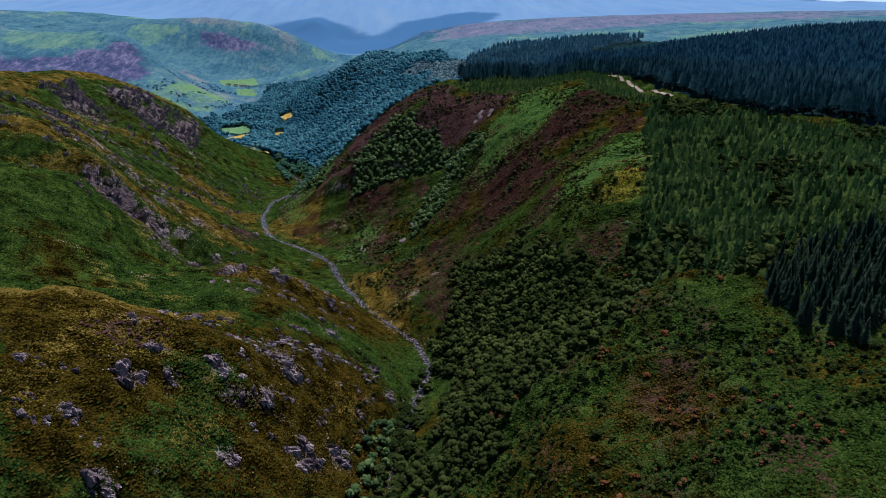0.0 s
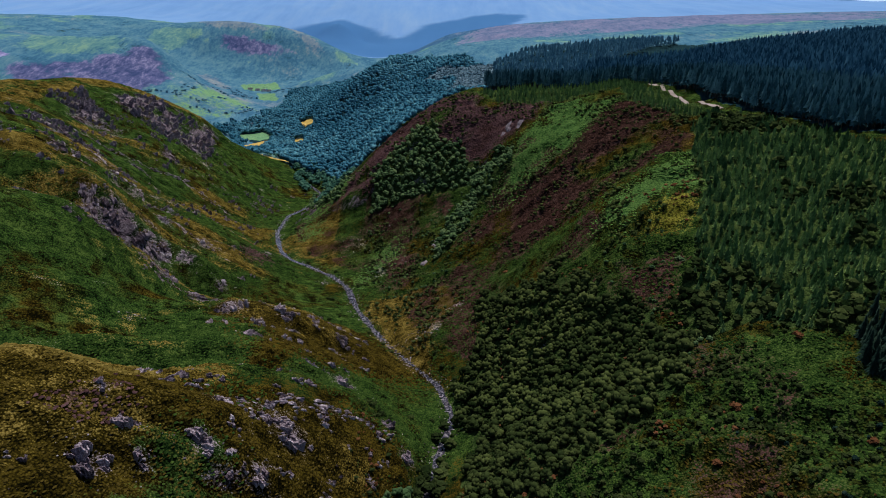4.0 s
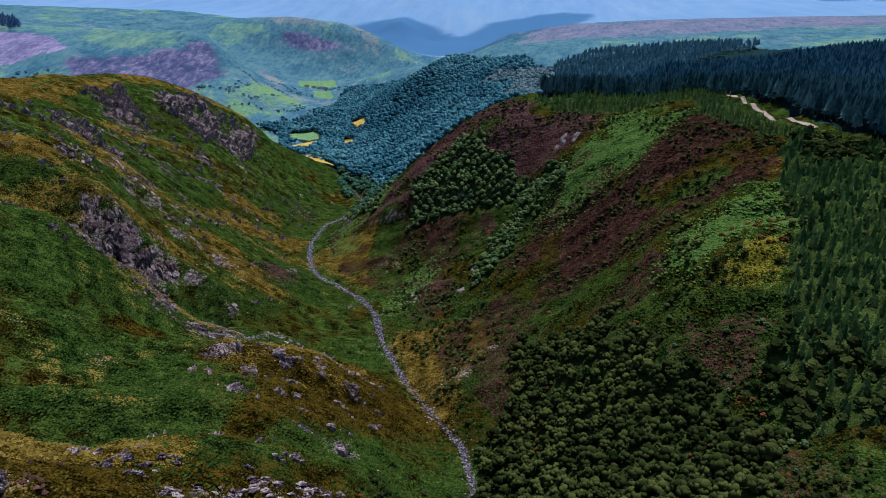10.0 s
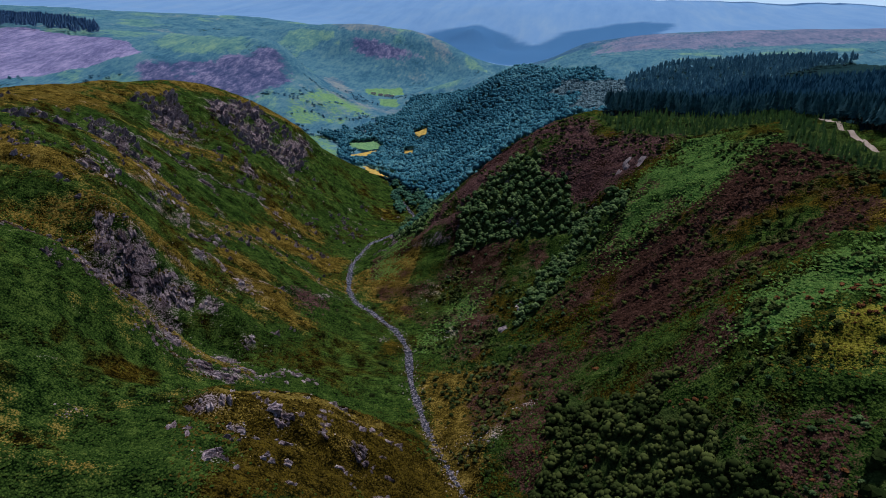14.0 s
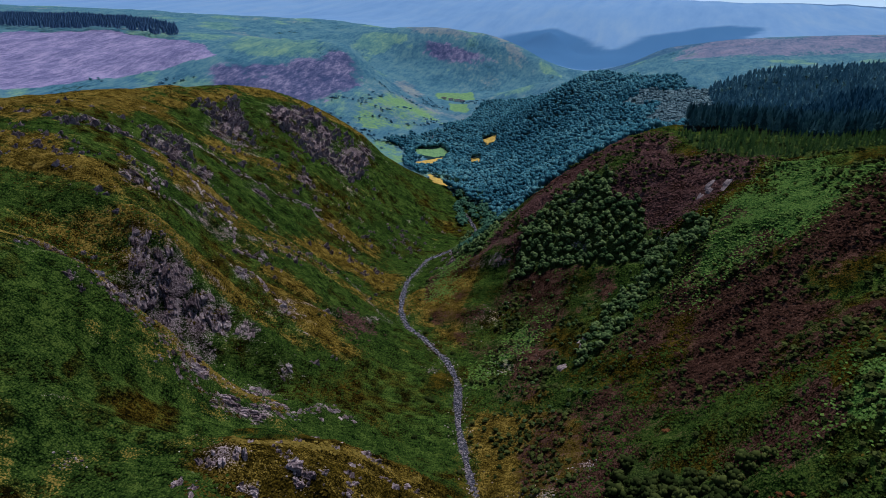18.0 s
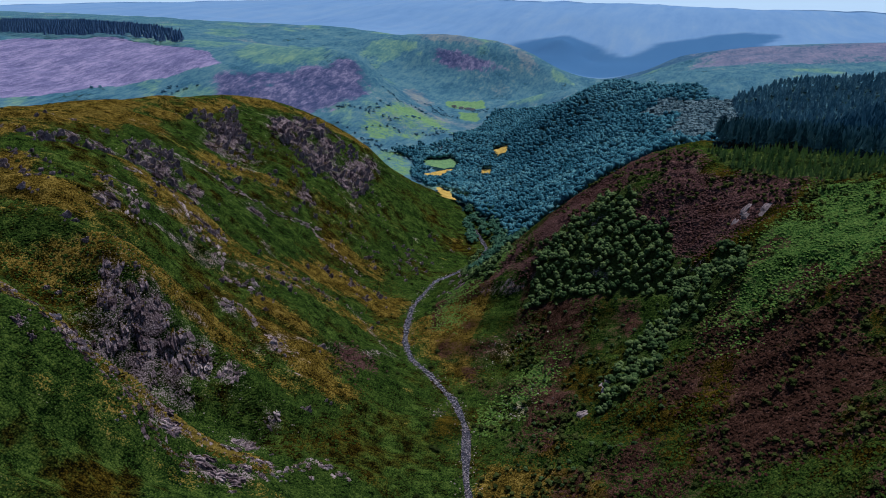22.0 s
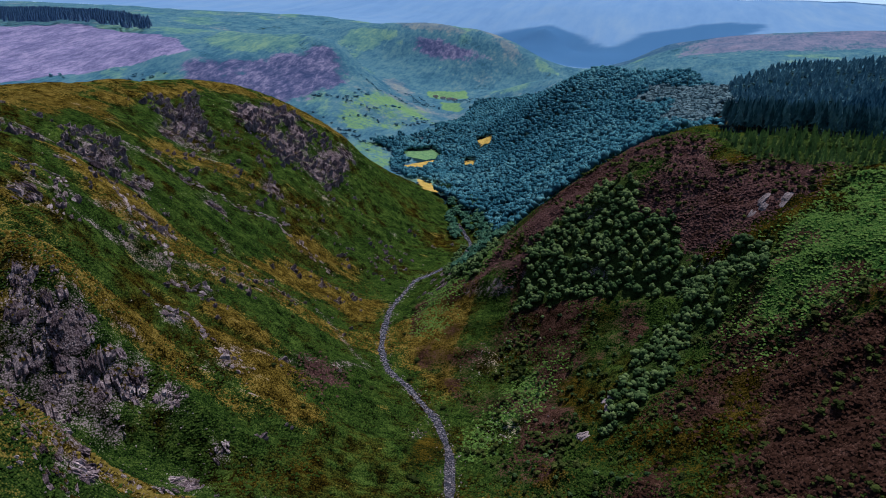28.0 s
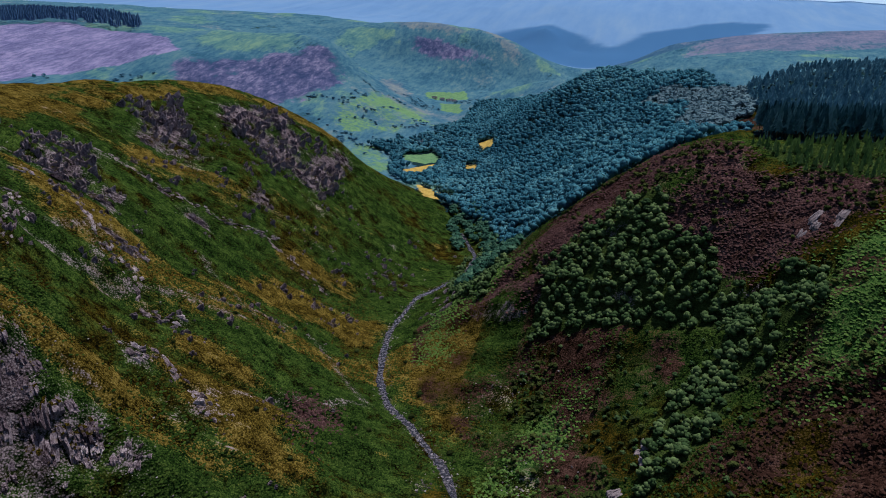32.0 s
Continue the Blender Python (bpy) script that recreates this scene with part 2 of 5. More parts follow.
def ground_material():
    m, n, links, b = start_material("hillside", 0.95)
    large, mid = noise_tex(n, links, 0.018, 5, 0.6), noise_tex(n, links, 0.11, 5, 0.65)
    geo = n.new("ShaderNodeNewGeometry")

    def combed(ax, ay, scale):
        """Noise drawn out along a direction of fall."""
        parts = []
        for vec in ((ax * 0.2, ay * 0.2, -0.1), (-ay, ax, 0.0), (0.0, 0.0, 0.35)):
            d = n.new("ShaderNodeVectorMath")
            d.operation = "DOT_PRODUCT"
            d.inputs[1].default_value = vec
            links.new(geo.outputs["Position"], d.inputs[0])
            parts.append(d.outputs["Value"])
        c = n.new("ShaderNodeCombineXYZ")
        for sock, out in zip(c.inputs, parts):
            links.new(out, sock)
        t = n.new("ShaderNodeTexNoise")
        t.inputs["Scale"].default_value, t.inputs["Detail"].default_value, t.inputs["Roughness"].default_value = scale, 6.0, 0.78
        links.new(c.outputs[0], t.inputs["Vector"])
        return t.outputs["Fac"]

    side = n.new("ShaderNodeAttribute")
    side.attribute_name = "side"
    comb = n.new("ShaderNodeMix")
    links.new(side.outputs["Fac"], comb.inputs["Factor"])
    links.new(combed(0.91, 0.42, 0.42), comb.inputs["A"])
    links.new(combed(0.97, -0.25, 0.42), comb.inputs["B"])
    fine = math_node(n, links, "ADD", math_node(n, links, "MULTIPLY", noise_tex(n, links, 0.9, 5, 0.75), 0.45),
                     math_node(n, links, "MULTIPLY", comb.outputs["Result"], 0.55))
    tuft = n.new("ShaderNodeTexVoronoi")
    tuft.inputs["Scale"].default_value = 1.1
    links.new(geo.outputs["Position"], tuft.inputs["Vector"])
    tufts = math_node(n, links, "SUBTRACT", 0.85, tuft.outputs["Distance"])
    grain = math_node(n, links, "ADD", math_node(n, links, "MULTIPLY", mid, 0.36), math_node(n, links, "MULTIPLY", fine, 0.52))
    grain = math_node(n, links, "ADD", grain, math_node(n, links, "MULTIPLY", tufts, 0.17))
    broad = math_node(n, links, "ADD", math_node(n, links, "MULTIPLY", noise_tex(n, links, 0.020, 7, 0.72, (1.0, 0.5, 1.0)), 0.42), math_node(n, links, "MULTIPLY", noise_tex(n, links, 0.11, 7, 0.85, (1.0, 0.25, 1.0)), 0.58))

    def tone(stops, far=False):
        return ramp(n, links, broad if far else grain, list(zip((0.42, 0.5, 0.58) if far else (0.425, 0.5, 0.59), stops)))

    def cover(attribute, far=False):
        """Where a cover grows: its share of the plan, with ragged edges."""
        at = n.new("ShaderNodeAttribute")
        at.attribute_name = attribute
        k = math_node(n, links, "ADD", at.outputs["Fac"], math_node(n, links, "MULTIPLY", math_node(n, links, "SUBTRACT", broad if far else grain, 0.5), 2.0))
        k = math_node(n, links, "MULTIPLY", math_node(n, links, "SUBTRACT", k, 0.32 if far else 0.40), 4.5 if far else 6.0, True)
        return k

    patch = math_node(n, links, "MULTIPLY", math_node(n, links, "SUBTRACT", math_node(n, links, "ADD", math_node(
        n, links, "MULTIPLY", large, 0.6), math_node(n, links, "MULTIPLY", mid, 0.4)), 0.405), 9.0, True)
    col = mixed(n, links, patch, tone(TURF), tone(BRACKEN))
    for attribute, stops in (
            ("turf", TURF), ("bracken", BRACKEN), ("fern", FERN), ("gold", GOLD), ("meadow", MEADOW), ("heather", HEATHER), ("brown_heather", BROWN_HEATHER),
            # wood floor: dark and blue for the shaded, hazed gaps between crowns
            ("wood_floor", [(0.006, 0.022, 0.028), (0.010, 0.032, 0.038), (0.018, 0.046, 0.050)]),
            ("litter", [(0.010, 0.022, 0.006), (0.026, 0.048, 0.013), (0.055, 0.085, 0.024)]),
            # moor to far rock, bar pasture and hay: haze blue mixed into the colours
            ("hazed_moor", [(0.028, 0.104, 0.172), (0.054, 0.155, 0.220), (0.098, 0.208, 0.238)]),
            ("hazed_tan_moor", [(0.070, 0.130, 0.195), (0.115, 0.175, 0.220), (0.180, 0.230, 0.235)]),
            ("hazed_moor_green", [(0.045, 0.140, 0.175), (0.085, 0.205, 0.200), (0.145, 0.275, 0.200)]),
            ("hazed_wood", [(0.028, 0.090, 0.170), (0.045, 0.120, 0.205), (0.070, 0.150, 0.230)]),
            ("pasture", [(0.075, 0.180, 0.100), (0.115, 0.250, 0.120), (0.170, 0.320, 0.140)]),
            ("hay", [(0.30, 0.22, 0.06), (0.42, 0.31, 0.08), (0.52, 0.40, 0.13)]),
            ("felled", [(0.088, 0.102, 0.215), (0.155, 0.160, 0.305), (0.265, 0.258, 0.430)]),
            ("hazed_purple_moor", [(0.072, 0.122, 0.210), (0.120, 0.152, 0.245), (0.185, 0.195, 0.285)]),
            ("hazed_rock", [(0.032, 0.055, 0.130), (0.075, 0.092, 0.190), (0.205, 0.205, 0.330)]),
            ("earth", [(0.14, 0.10, 0.08), (0.28, 0.22, 0.18), (0.45, 0.38, 0.33)]),
            ("rock", ROCK)):
        far = attribute in ("hazed_moor", "hazed_tan_moor", "hazed_moor_green", "hazed_wood", "hazed_purple_moor", "felled", "hazed_rock")
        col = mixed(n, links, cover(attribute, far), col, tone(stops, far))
    links.new(col, b.inputs["Base Color"])
    bumped(n, links, b, grain, 2.2)
    return m


def water_material():
    m, n, links, b = start_material("stream_water", 0.12)
    ripple = noise_tex(n, links, 1.4, 4, 0.7)
    foam = noise_tex(n, links, 0.5, 5, 0.8)
    b.inputs["Specular IOR Level"].default_value = 0.6
    links.new(ramp(n, links, foam, [(0.42, (0.014, 0.014, 0.019)), (0.56, (0.048, 0.046, 0.058)), (0.70, (0.22, 0.21, 0.235))]), b.inputs["Base Color"])
    links.new(ramp(n, links, foam, [(0.5, (0.12,) * 3), (0.65, (0.7,) * 3)]), b.inputs["Roughness"])
    bumped(n, links, b, ripple, 0.25)
    return m


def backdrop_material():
    """Far ridges, a plain backdrop: haze blue in the colour, and an even glow."""
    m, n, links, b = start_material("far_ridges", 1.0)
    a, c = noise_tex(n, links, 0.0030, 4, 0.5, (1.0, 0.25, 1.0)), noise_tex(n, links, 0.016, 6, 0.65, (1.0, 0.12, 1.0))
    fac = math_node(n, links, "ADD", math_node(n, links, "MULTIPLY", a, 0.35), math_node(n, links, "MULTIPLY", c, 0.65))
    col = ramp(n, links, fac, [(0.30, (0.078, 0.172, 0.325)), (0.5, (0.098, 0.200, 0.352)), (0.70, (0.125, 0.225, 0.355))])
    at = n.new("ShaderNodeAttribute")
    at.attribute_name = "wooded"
    # far woods on the ridges, also tinted with haze blue
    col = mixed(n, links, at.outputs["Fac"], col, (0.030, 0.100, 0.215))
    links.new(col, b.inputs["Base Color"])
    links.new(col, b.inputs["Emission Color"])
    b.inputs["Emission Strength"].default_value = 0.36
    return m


GROUND_MAT, WATER_MAT, BACKDROP_MAT = ground_material(), water_material(), backdrop_material()

# ---- the lie of the land: stream, crests, gullies and slope breaks, x y z in metres ----
STREAM = [(-15, -400, 205), (-30, -100, 178), (-38, 100, 160), (-33, 230, 148), (-27, 313, 140), (-21, 355, 137),
          (-17, 385, 135), (-9, 430, 131), (-20, 472, 127), (-47, 512, 124), (-72, 553, 120), (-99, 610, 115),
          (-117, 664, 111), (-136, 695, 108), (-173, 732, 105), (-191, 745, 104), (-211, 776, 101), (-224, 813, 98),
          (-237, 855, 94), (-241, 896, 91), (-244, 934, 88), (-235, 966, 85), (-222, 1016, 81), (-229, 1081, 75),
          (-279, 1179, 67)]
LAND = {
    "valley_floor": [(-310, 1300, 60), (-340, 1450, 52), (-375, 1600, 48), (-420, 1740, 45), (-500, 1900, 42),
                     (-590, 2100, 40), (-640, 2350, 38), (-480, 2560, 45), (-395, 2760, 52), (-430, 3000, 58)],
    "left_head": [(-250, 0, 290), (-150, -100, 255), (-400, 150, 310), (-420, 330, 300), (-170, 130, 235), (-600, 400, 320)],
    "spur_a_crest": [(-300, 258, 284), (-235, 278, 268), (-193, 292, 255), (-156, 313, 240), (-125, 335, 222)],
    "spur_a_hollow": [(-300, 300, 262), (-240, 318, 240), (-197, 336, 221), (-160, 350, 207)],
    "spur_a_face": [(-141, 266, 245), (-129, 215, 231), (-112, 296, 232), (-90, 336, 203), (-91, 371, 200), (-83, 415, 177),
                    (-37, 373, 156)],
    "spur_b_crest": [(-300, 370, 268), (-227, 405, 235), (-186, 366, 223), (-193, 405, 214), (-161, 452, 199),
                     (-132, 424, 206), (-124, 470, 188), (-81, 516, 141)],
    "spur_a_brow": [(-204, 288, 260), (-187, 297, 255), (-164, 302, 252), (-147, 307, 244)],
    "spur_b_brow": [(-150, 448, 203), (-135, 476, 192), (-117, 496, 176), (-93, 517, 150)],
    "spur_c_brow": [(-300, 506, 254), (-281, 504, 248), (-266, 497, 250)],
    "hollow_b": [(-215, 472, 200), (-188, 492, 176), (-150, 511, 157), (-115, 527, 142)],
    "spur_c_crest": [(-420, 470, 292), (-319, 503, 259), (-297, 502, 253), (-276, 502, 245), (-255, 506, 228), (-234, 512, 209), (-189, 533, 160)],
    "gully_c": [(-340, 535, 246), (-318, 537, 226), (-277, 536, 187), (-242, 542, 162), (-210, 556, 146)],
    "crag_top": [(-350, 580, 270), (-305, 572, 250), (-286, 568, 236)],
    "crag_foot": [(-258, 578, 197), (-249, 607, 174), (-223, 580, 176)],
    "slope_d": [(-241, 641, 168), (-196, 727, 116), (-271, 790, 117), (-318, 658, 206), (-350, 692, 228), (-356, 626, 266),
                (-270, 732, 155), (-341, 772, 173)],
    "hill_e_crest": [(-500, 520, 306), (-515, 640, 294), (-530, 740, 283), (-552, 850, 273), (-560, 940, 266),
                     (-555, 1040, 256), (-530, 1115, 235), (-478, 1146, 205), (-415, 1140, 172)],
    "hill_e_back": [(-760, 700, 255), (-770, 950, 220), (-700, 1180, 165), (-560, 1280, 118)],
    "hill_e_slope": [(-397, 586, 282), (-461, 696, 289), (-450, 905, 208), (-412, 920, 202), (-513, 962, 245),
                     (-372, 1000, 141), (-347, 942, 144), (-392, 1189, 128), (-325, 1222, 88)],
    "side_valley": [(-900, 1250, 130), (-760, 1400, 100), (-600, 1480, 78)],
    "tip_hill": [(-620, 1750, 100), (-488, 1727, 62), (-760, 1822, 158), (-770, 1900, 160), (-800, 1870, 208), (-833, 1854, 222),
                 (-890, 1653, 182), (-1044, 1652, 219), (-1234, 1512, 205), (-1226, 1739, 240), (-1000, 1900, 232), (-850, 1960, 215),
                 (-740, 2010, 105), (-1600, 1500, 225), (-1500, 1900, 255)],
    "tip_hill_back": [(-1100, 2250, 170), (-900, 2240, 105), (-740, 2250, 58)],
    "round_hill": [(-1250, 2650, 205), (-1000, 2620, 210), (-850, 2640, 214), (-780, 2668, 209), (-714, 2695, 199), (-655, 2712, 184), (-600, 2722, 163),
                   (-540, 2735, 133), (-470, 2740, 100), (-410, 2640, 60), (-640, 2480, 60), (-760, 2500, 105), (-900, 2480, 130),
                   (-560, 2620, 96), (-650, 2600, 128), (-520, 2860, 104), (-640, 2860, 150), (-760, 2840, 172)],
    "far_left": [(-1400, 2900, 225), (-760, 3080, 62), (-400, 3200, 66), (-700, 3350, 70), (-480, 3400, 66), (-600, 3380, 140),
                 (-640, 3900, 218), (-2200, 2600, 245)],
    "right_head": [(250, 250, 268), (260, 50, 272), (110, 50, 232), (110, -200, 245), (40, 120, 195), (450, 300, 300)],
    "right_near": [(147, 269, 241), (118, 243, 236), (96, 254, 218), (49, 264, 203), (22, 323, 180), (103, 298, 232),
                   (155, 308, 243), (61, 354, 199), (132, 369, 233), (194, 378, 257)],
    "yellow_spur": [(195, 499, 261), (160, 558, 272), (144, 557, 274), (101, 492, 248), (76, 508, 219), (41, 486, 184),
                    (-7, 556, 148), (-27, 532, 143)],
    "heather_spur": [(129, 619, 246), (196, 792, 284), (147, 812, 276), (108, 700, 258), (74, 680, 224), (53, 680, 195),
                     (-30, 694, 146), (-52, 731, 137)],
    "bracken_gully": [(85, 812, 257), (33, 745, 213), (10, 742, 180)],
    "purple_hill": [(2, 907, 260), (22, 830, 242), (39, 805, 238), (-4, 832, 236), (-40, 848, 238), (9, 800, 209),
                    (-4, 775, 186), (-58, 770, 157), (-55, 830, 209), (-84, 824, 181), (-84, 802, 161),
                    (-110, 820, 168), (-88, 780, 135), (-124, 795, 134), (-93, 747, 118), (-120, 761, 119), (-136, 783, 126),
                    (-117, 886, 186), (-170, 1027, 118)],
    "plateau": [(350, 600, 294), (350, 800, 284), (300, 1000, 256), (150, 1050, 238), (30, 1010, 241), (250, 1300, 238), (480, 1000, 288), (620, 1050, 302),
                (300, 1700, 242), (290, 2102, 222), (152, 2606, 212), (520, 760, 302), (700, 700, 316), (800, 1500, 285), (900, 2400, 250)],
    "wooded_ridge": [(-60, 1060, 212), (-140, 1200, 145), (31, 1375, 219), (-44, 1534, 211), (-249, 1755, 163),
                     (-187, 1843, 188), (-287, 1598, 75), (-429, 2300, 96), (-82, 2762, 166), (-230, 1400, 90)],
    "far_ridge": [(-2600, 3600, 262), (-1600, 4000, 262), (-700, 4300, 250), (200, 4500, 236), (1100, 4500, 215),
                  (2300, 4200, 205), (-4700, 3000, 300), (4700, 3000, 230), (-4700, -4000, 300), (4700, -4000, 300)],
}


def densify(line, step):
    out = [line[0]]
    for a, b in zip(line, line[1:]):
        n = max(1, int(math.hypot(b[0] - a[0], b[1] - a[1]) / step))
        out += [tuple(p + (q - p) * k / n for p, q in zip(a, b)) for k in range(1, n + 1)]
    return out


CTRL = np.array([p for p in densify(STREAM, 28)] + [p for line in LAND.values() for p in line], float)
CXY, CZ = CTRL[:, :2] / 100.0, CTRL[:, 2]


def spline_weights(smooth=0.015):
    n = len(CXY)
    r = np.hypot(*(CXY[:, None] - CXY[None]).transpose(2, 0, 1))
    a = np.zeros((n + 3, n + 3))
    a[:n, :n] = -r ** 1.4 + smooth * np.eye(n)
    a[:n, n] = a[n, :n] = 1
    a[:n, n + 1:], a[n + 1:, :n] = CXY, CXY.T
    return np.linalg.solve(a, np.concatenate([CZ, np.zeros(3)]))


SPLINE = spline_weights()


def base_height(x, y):
    """Smooth height of the land, through its crests and valley lines."""
    x, y = np.asarray(x, float), np.asarray(y, float)
    px, py = x.ravel() / 100.0, y.ravel() / 100.0
    out = np.empty(px.size)
    for s in range(0, px.size, 20000):
        u, v = px[s:s + 20000], py[s:s + 20000]
        r2 = (u[:, None] - CXY[:, 0]) ** 2 + (v[:, None] - CXY[:, 1]) ** 2
        out[s:s + 20000] = -(r2 ** 0.7) @ SPLINE[:-3] + SPLINE[-3] + SPLINE[-2] * u + SPLINE[-1] * v
    return out.reshape(x.shape)


def hash2(ix, iy, seed):
    h = (ix * 374761393 + iy * 668265263 + seed * 1274126177) & 0x7FFFFFFF
    h = ((h ^ (h >> 13)) * 1103515245) & 0x7FFFFFFF
    return ((h ^ (h >> 16)) & 0xFFFF) / 65535.0


def value_noise(x, y, seed=0):
    ix, iy = np.floor(x).astype(np.int64), np.floor(y).astype(np.int64)
    fx, fy = x - ix, y - iy
    fx, fy = fx * fx * (3 - 2 * fx), fy * fy * (3 - 2 * fy)
    a, b = hash2(ix, iy, seed), hash2(ix + 1, iy, seed)
    c, d = hash2(ix, iy + 1, seed), hash2(ix + 1, iy + 1, seed)
    return (a + (b - a) * fx) * (1 - fy) + (c + (d - c) * fx) * fy


def fbm(x, y, size, octaves=4, seed=0):
    """Noise in -1..1 with its largest lumps of that size."""
    x, y = np.asarray(x, float), np.asarray(y, float)
    total, amp, norm = 0.0, 1.0, 0.0
    for k in range(octaves):
        total = total + amp * (value_noise(x / size * 2 ** k + 17.3 * k, y / size * 2 ** k - 9.1 * k, seed + k) * 2 - 1)
        norm, amp = norm + amp, amp * 0.5
    return total / norm


STREAM_XY = np.array([p[:2] for p in densify(STREAM, 6)])


def stream_distance(x, y):
    x, y = np.asarray(x, float), np.asarray(y, float)
    out = np.full(x.size, 1e9)
    px, py = x.ravel(), y.ravel()
    for s in range(0, px.size, 20000):
        d2 = (px[s:s + 20000, None] - STREAM_XY[:, 0]) ** 2 + (py[s:s + 20000, None] - STREAM_XY[:, 1]) ** 2
        out[s:s + 20000] = np.sqrt(d2.min(axis=1))
    return out.reshape(x.shape)


def stream_level(y):
    line = np.array(STREAM)
    return np.interp(y, line[:, 1], line[:, 2])


def ribs(x, y):
    """Ribs and runnels that run down both valley sides, 0 in the hollows to 1 on the ribs."""
    line = np.array(STREAM)
    side = np.clip((x - np.interp(y, line[:, 1], line[:, 0])) / 40, -1, 1)
    wx, wy = x + 14 * fbm(x, y, 60, 3, 3), y + 14 * fbm(x, y, 60, 3, 5)
    left = fbm((-0.42 * wx + 0.91 * wy) / 26, (0.91 * wx + 0.42 * wy) / 120, 1.0, 4, 29)
    right = fbm((0.25 * wx + 0.97 * wy) / 26, (0.97 * wx - 0.25 * wy) / 110, 1.0, 4, 31)
    mix = 0.5 + 0.5 * side
    return (1 - np.abs(left) * 1.6) * (1 - mix) + (1 - np.abs(right) * 1.6) * mix


def height(x, y):
    """Height of the ground, with its knolls, ribs and the stream's bed cut into it."""
    x, y = np.asarray(x, float), np.asarray(y, float)
    z = base_height(x, y)
    d = stream_distance(x, y)
    far = np.clip((np.hypot(x + 60, y - 600) - 300) / 2500, 0, 1)
    rough = np.clip(d / 60, 0.12, 1)
    z = z + rough * (3.0 + 6 * far) * (1 - np.clip((y - 2500) / 350, 0, 1)) * fbm(x, y, 70, 5, 11) + rough * 1.3 * fbm(x, y, 15, 3, 13) * np.clip(1 - far * 3, 0, 1)
    z = z + rough * 8.0 * (ribs(x, y) - 0.55) * np.clip(1 - far * 2.5, 0, 1)
    z = z + rough * 1.3 * fbm(x, y, 8, 2, 15) * np.clip(1 - far * 4, 0, 1)
    z = z + 9.0 * (0.5 - np.abs(fbm(x, y * 0.7, 130, 4, 17))) * np.clip((y - 1500) / 300, 0, 1) * (np.clip(-x - 450, 0, 200) / 200)
    z = z + np.clip((y - 2750) / 500, 0, 1) * 40 * fbm(x * 0.7, y * 0.22, 620, 4, 19)
    bare = np.maximum(spots(x, y, OUTCROPS["crag"] + OUTCROPS["hill"], 1.1), 0.9 * covered(x, y, "rock_face", wobble=14.0))
    lean, fall = -0.42 * x + 0.91 * y, 0.91 * x + 0.42 * y
    z = z + bare * (4.0 * fbm(lean / 10, fall / 34, 1.0, 3, 33) + 2.4 * fbm(x, y, 12, 3, 35))
    bed = stream_level(y)
    near = np.clip((y - 1185) / -30, 0, 1) * np.clip(1 - d / 14, 0, 1)
    near = near * near * (3 - 2 * near)
    return z * (1 - near) + near * np.minimum(z, bed - 0.6 + np.clip(d - 3, 0, 20) * 0.22)

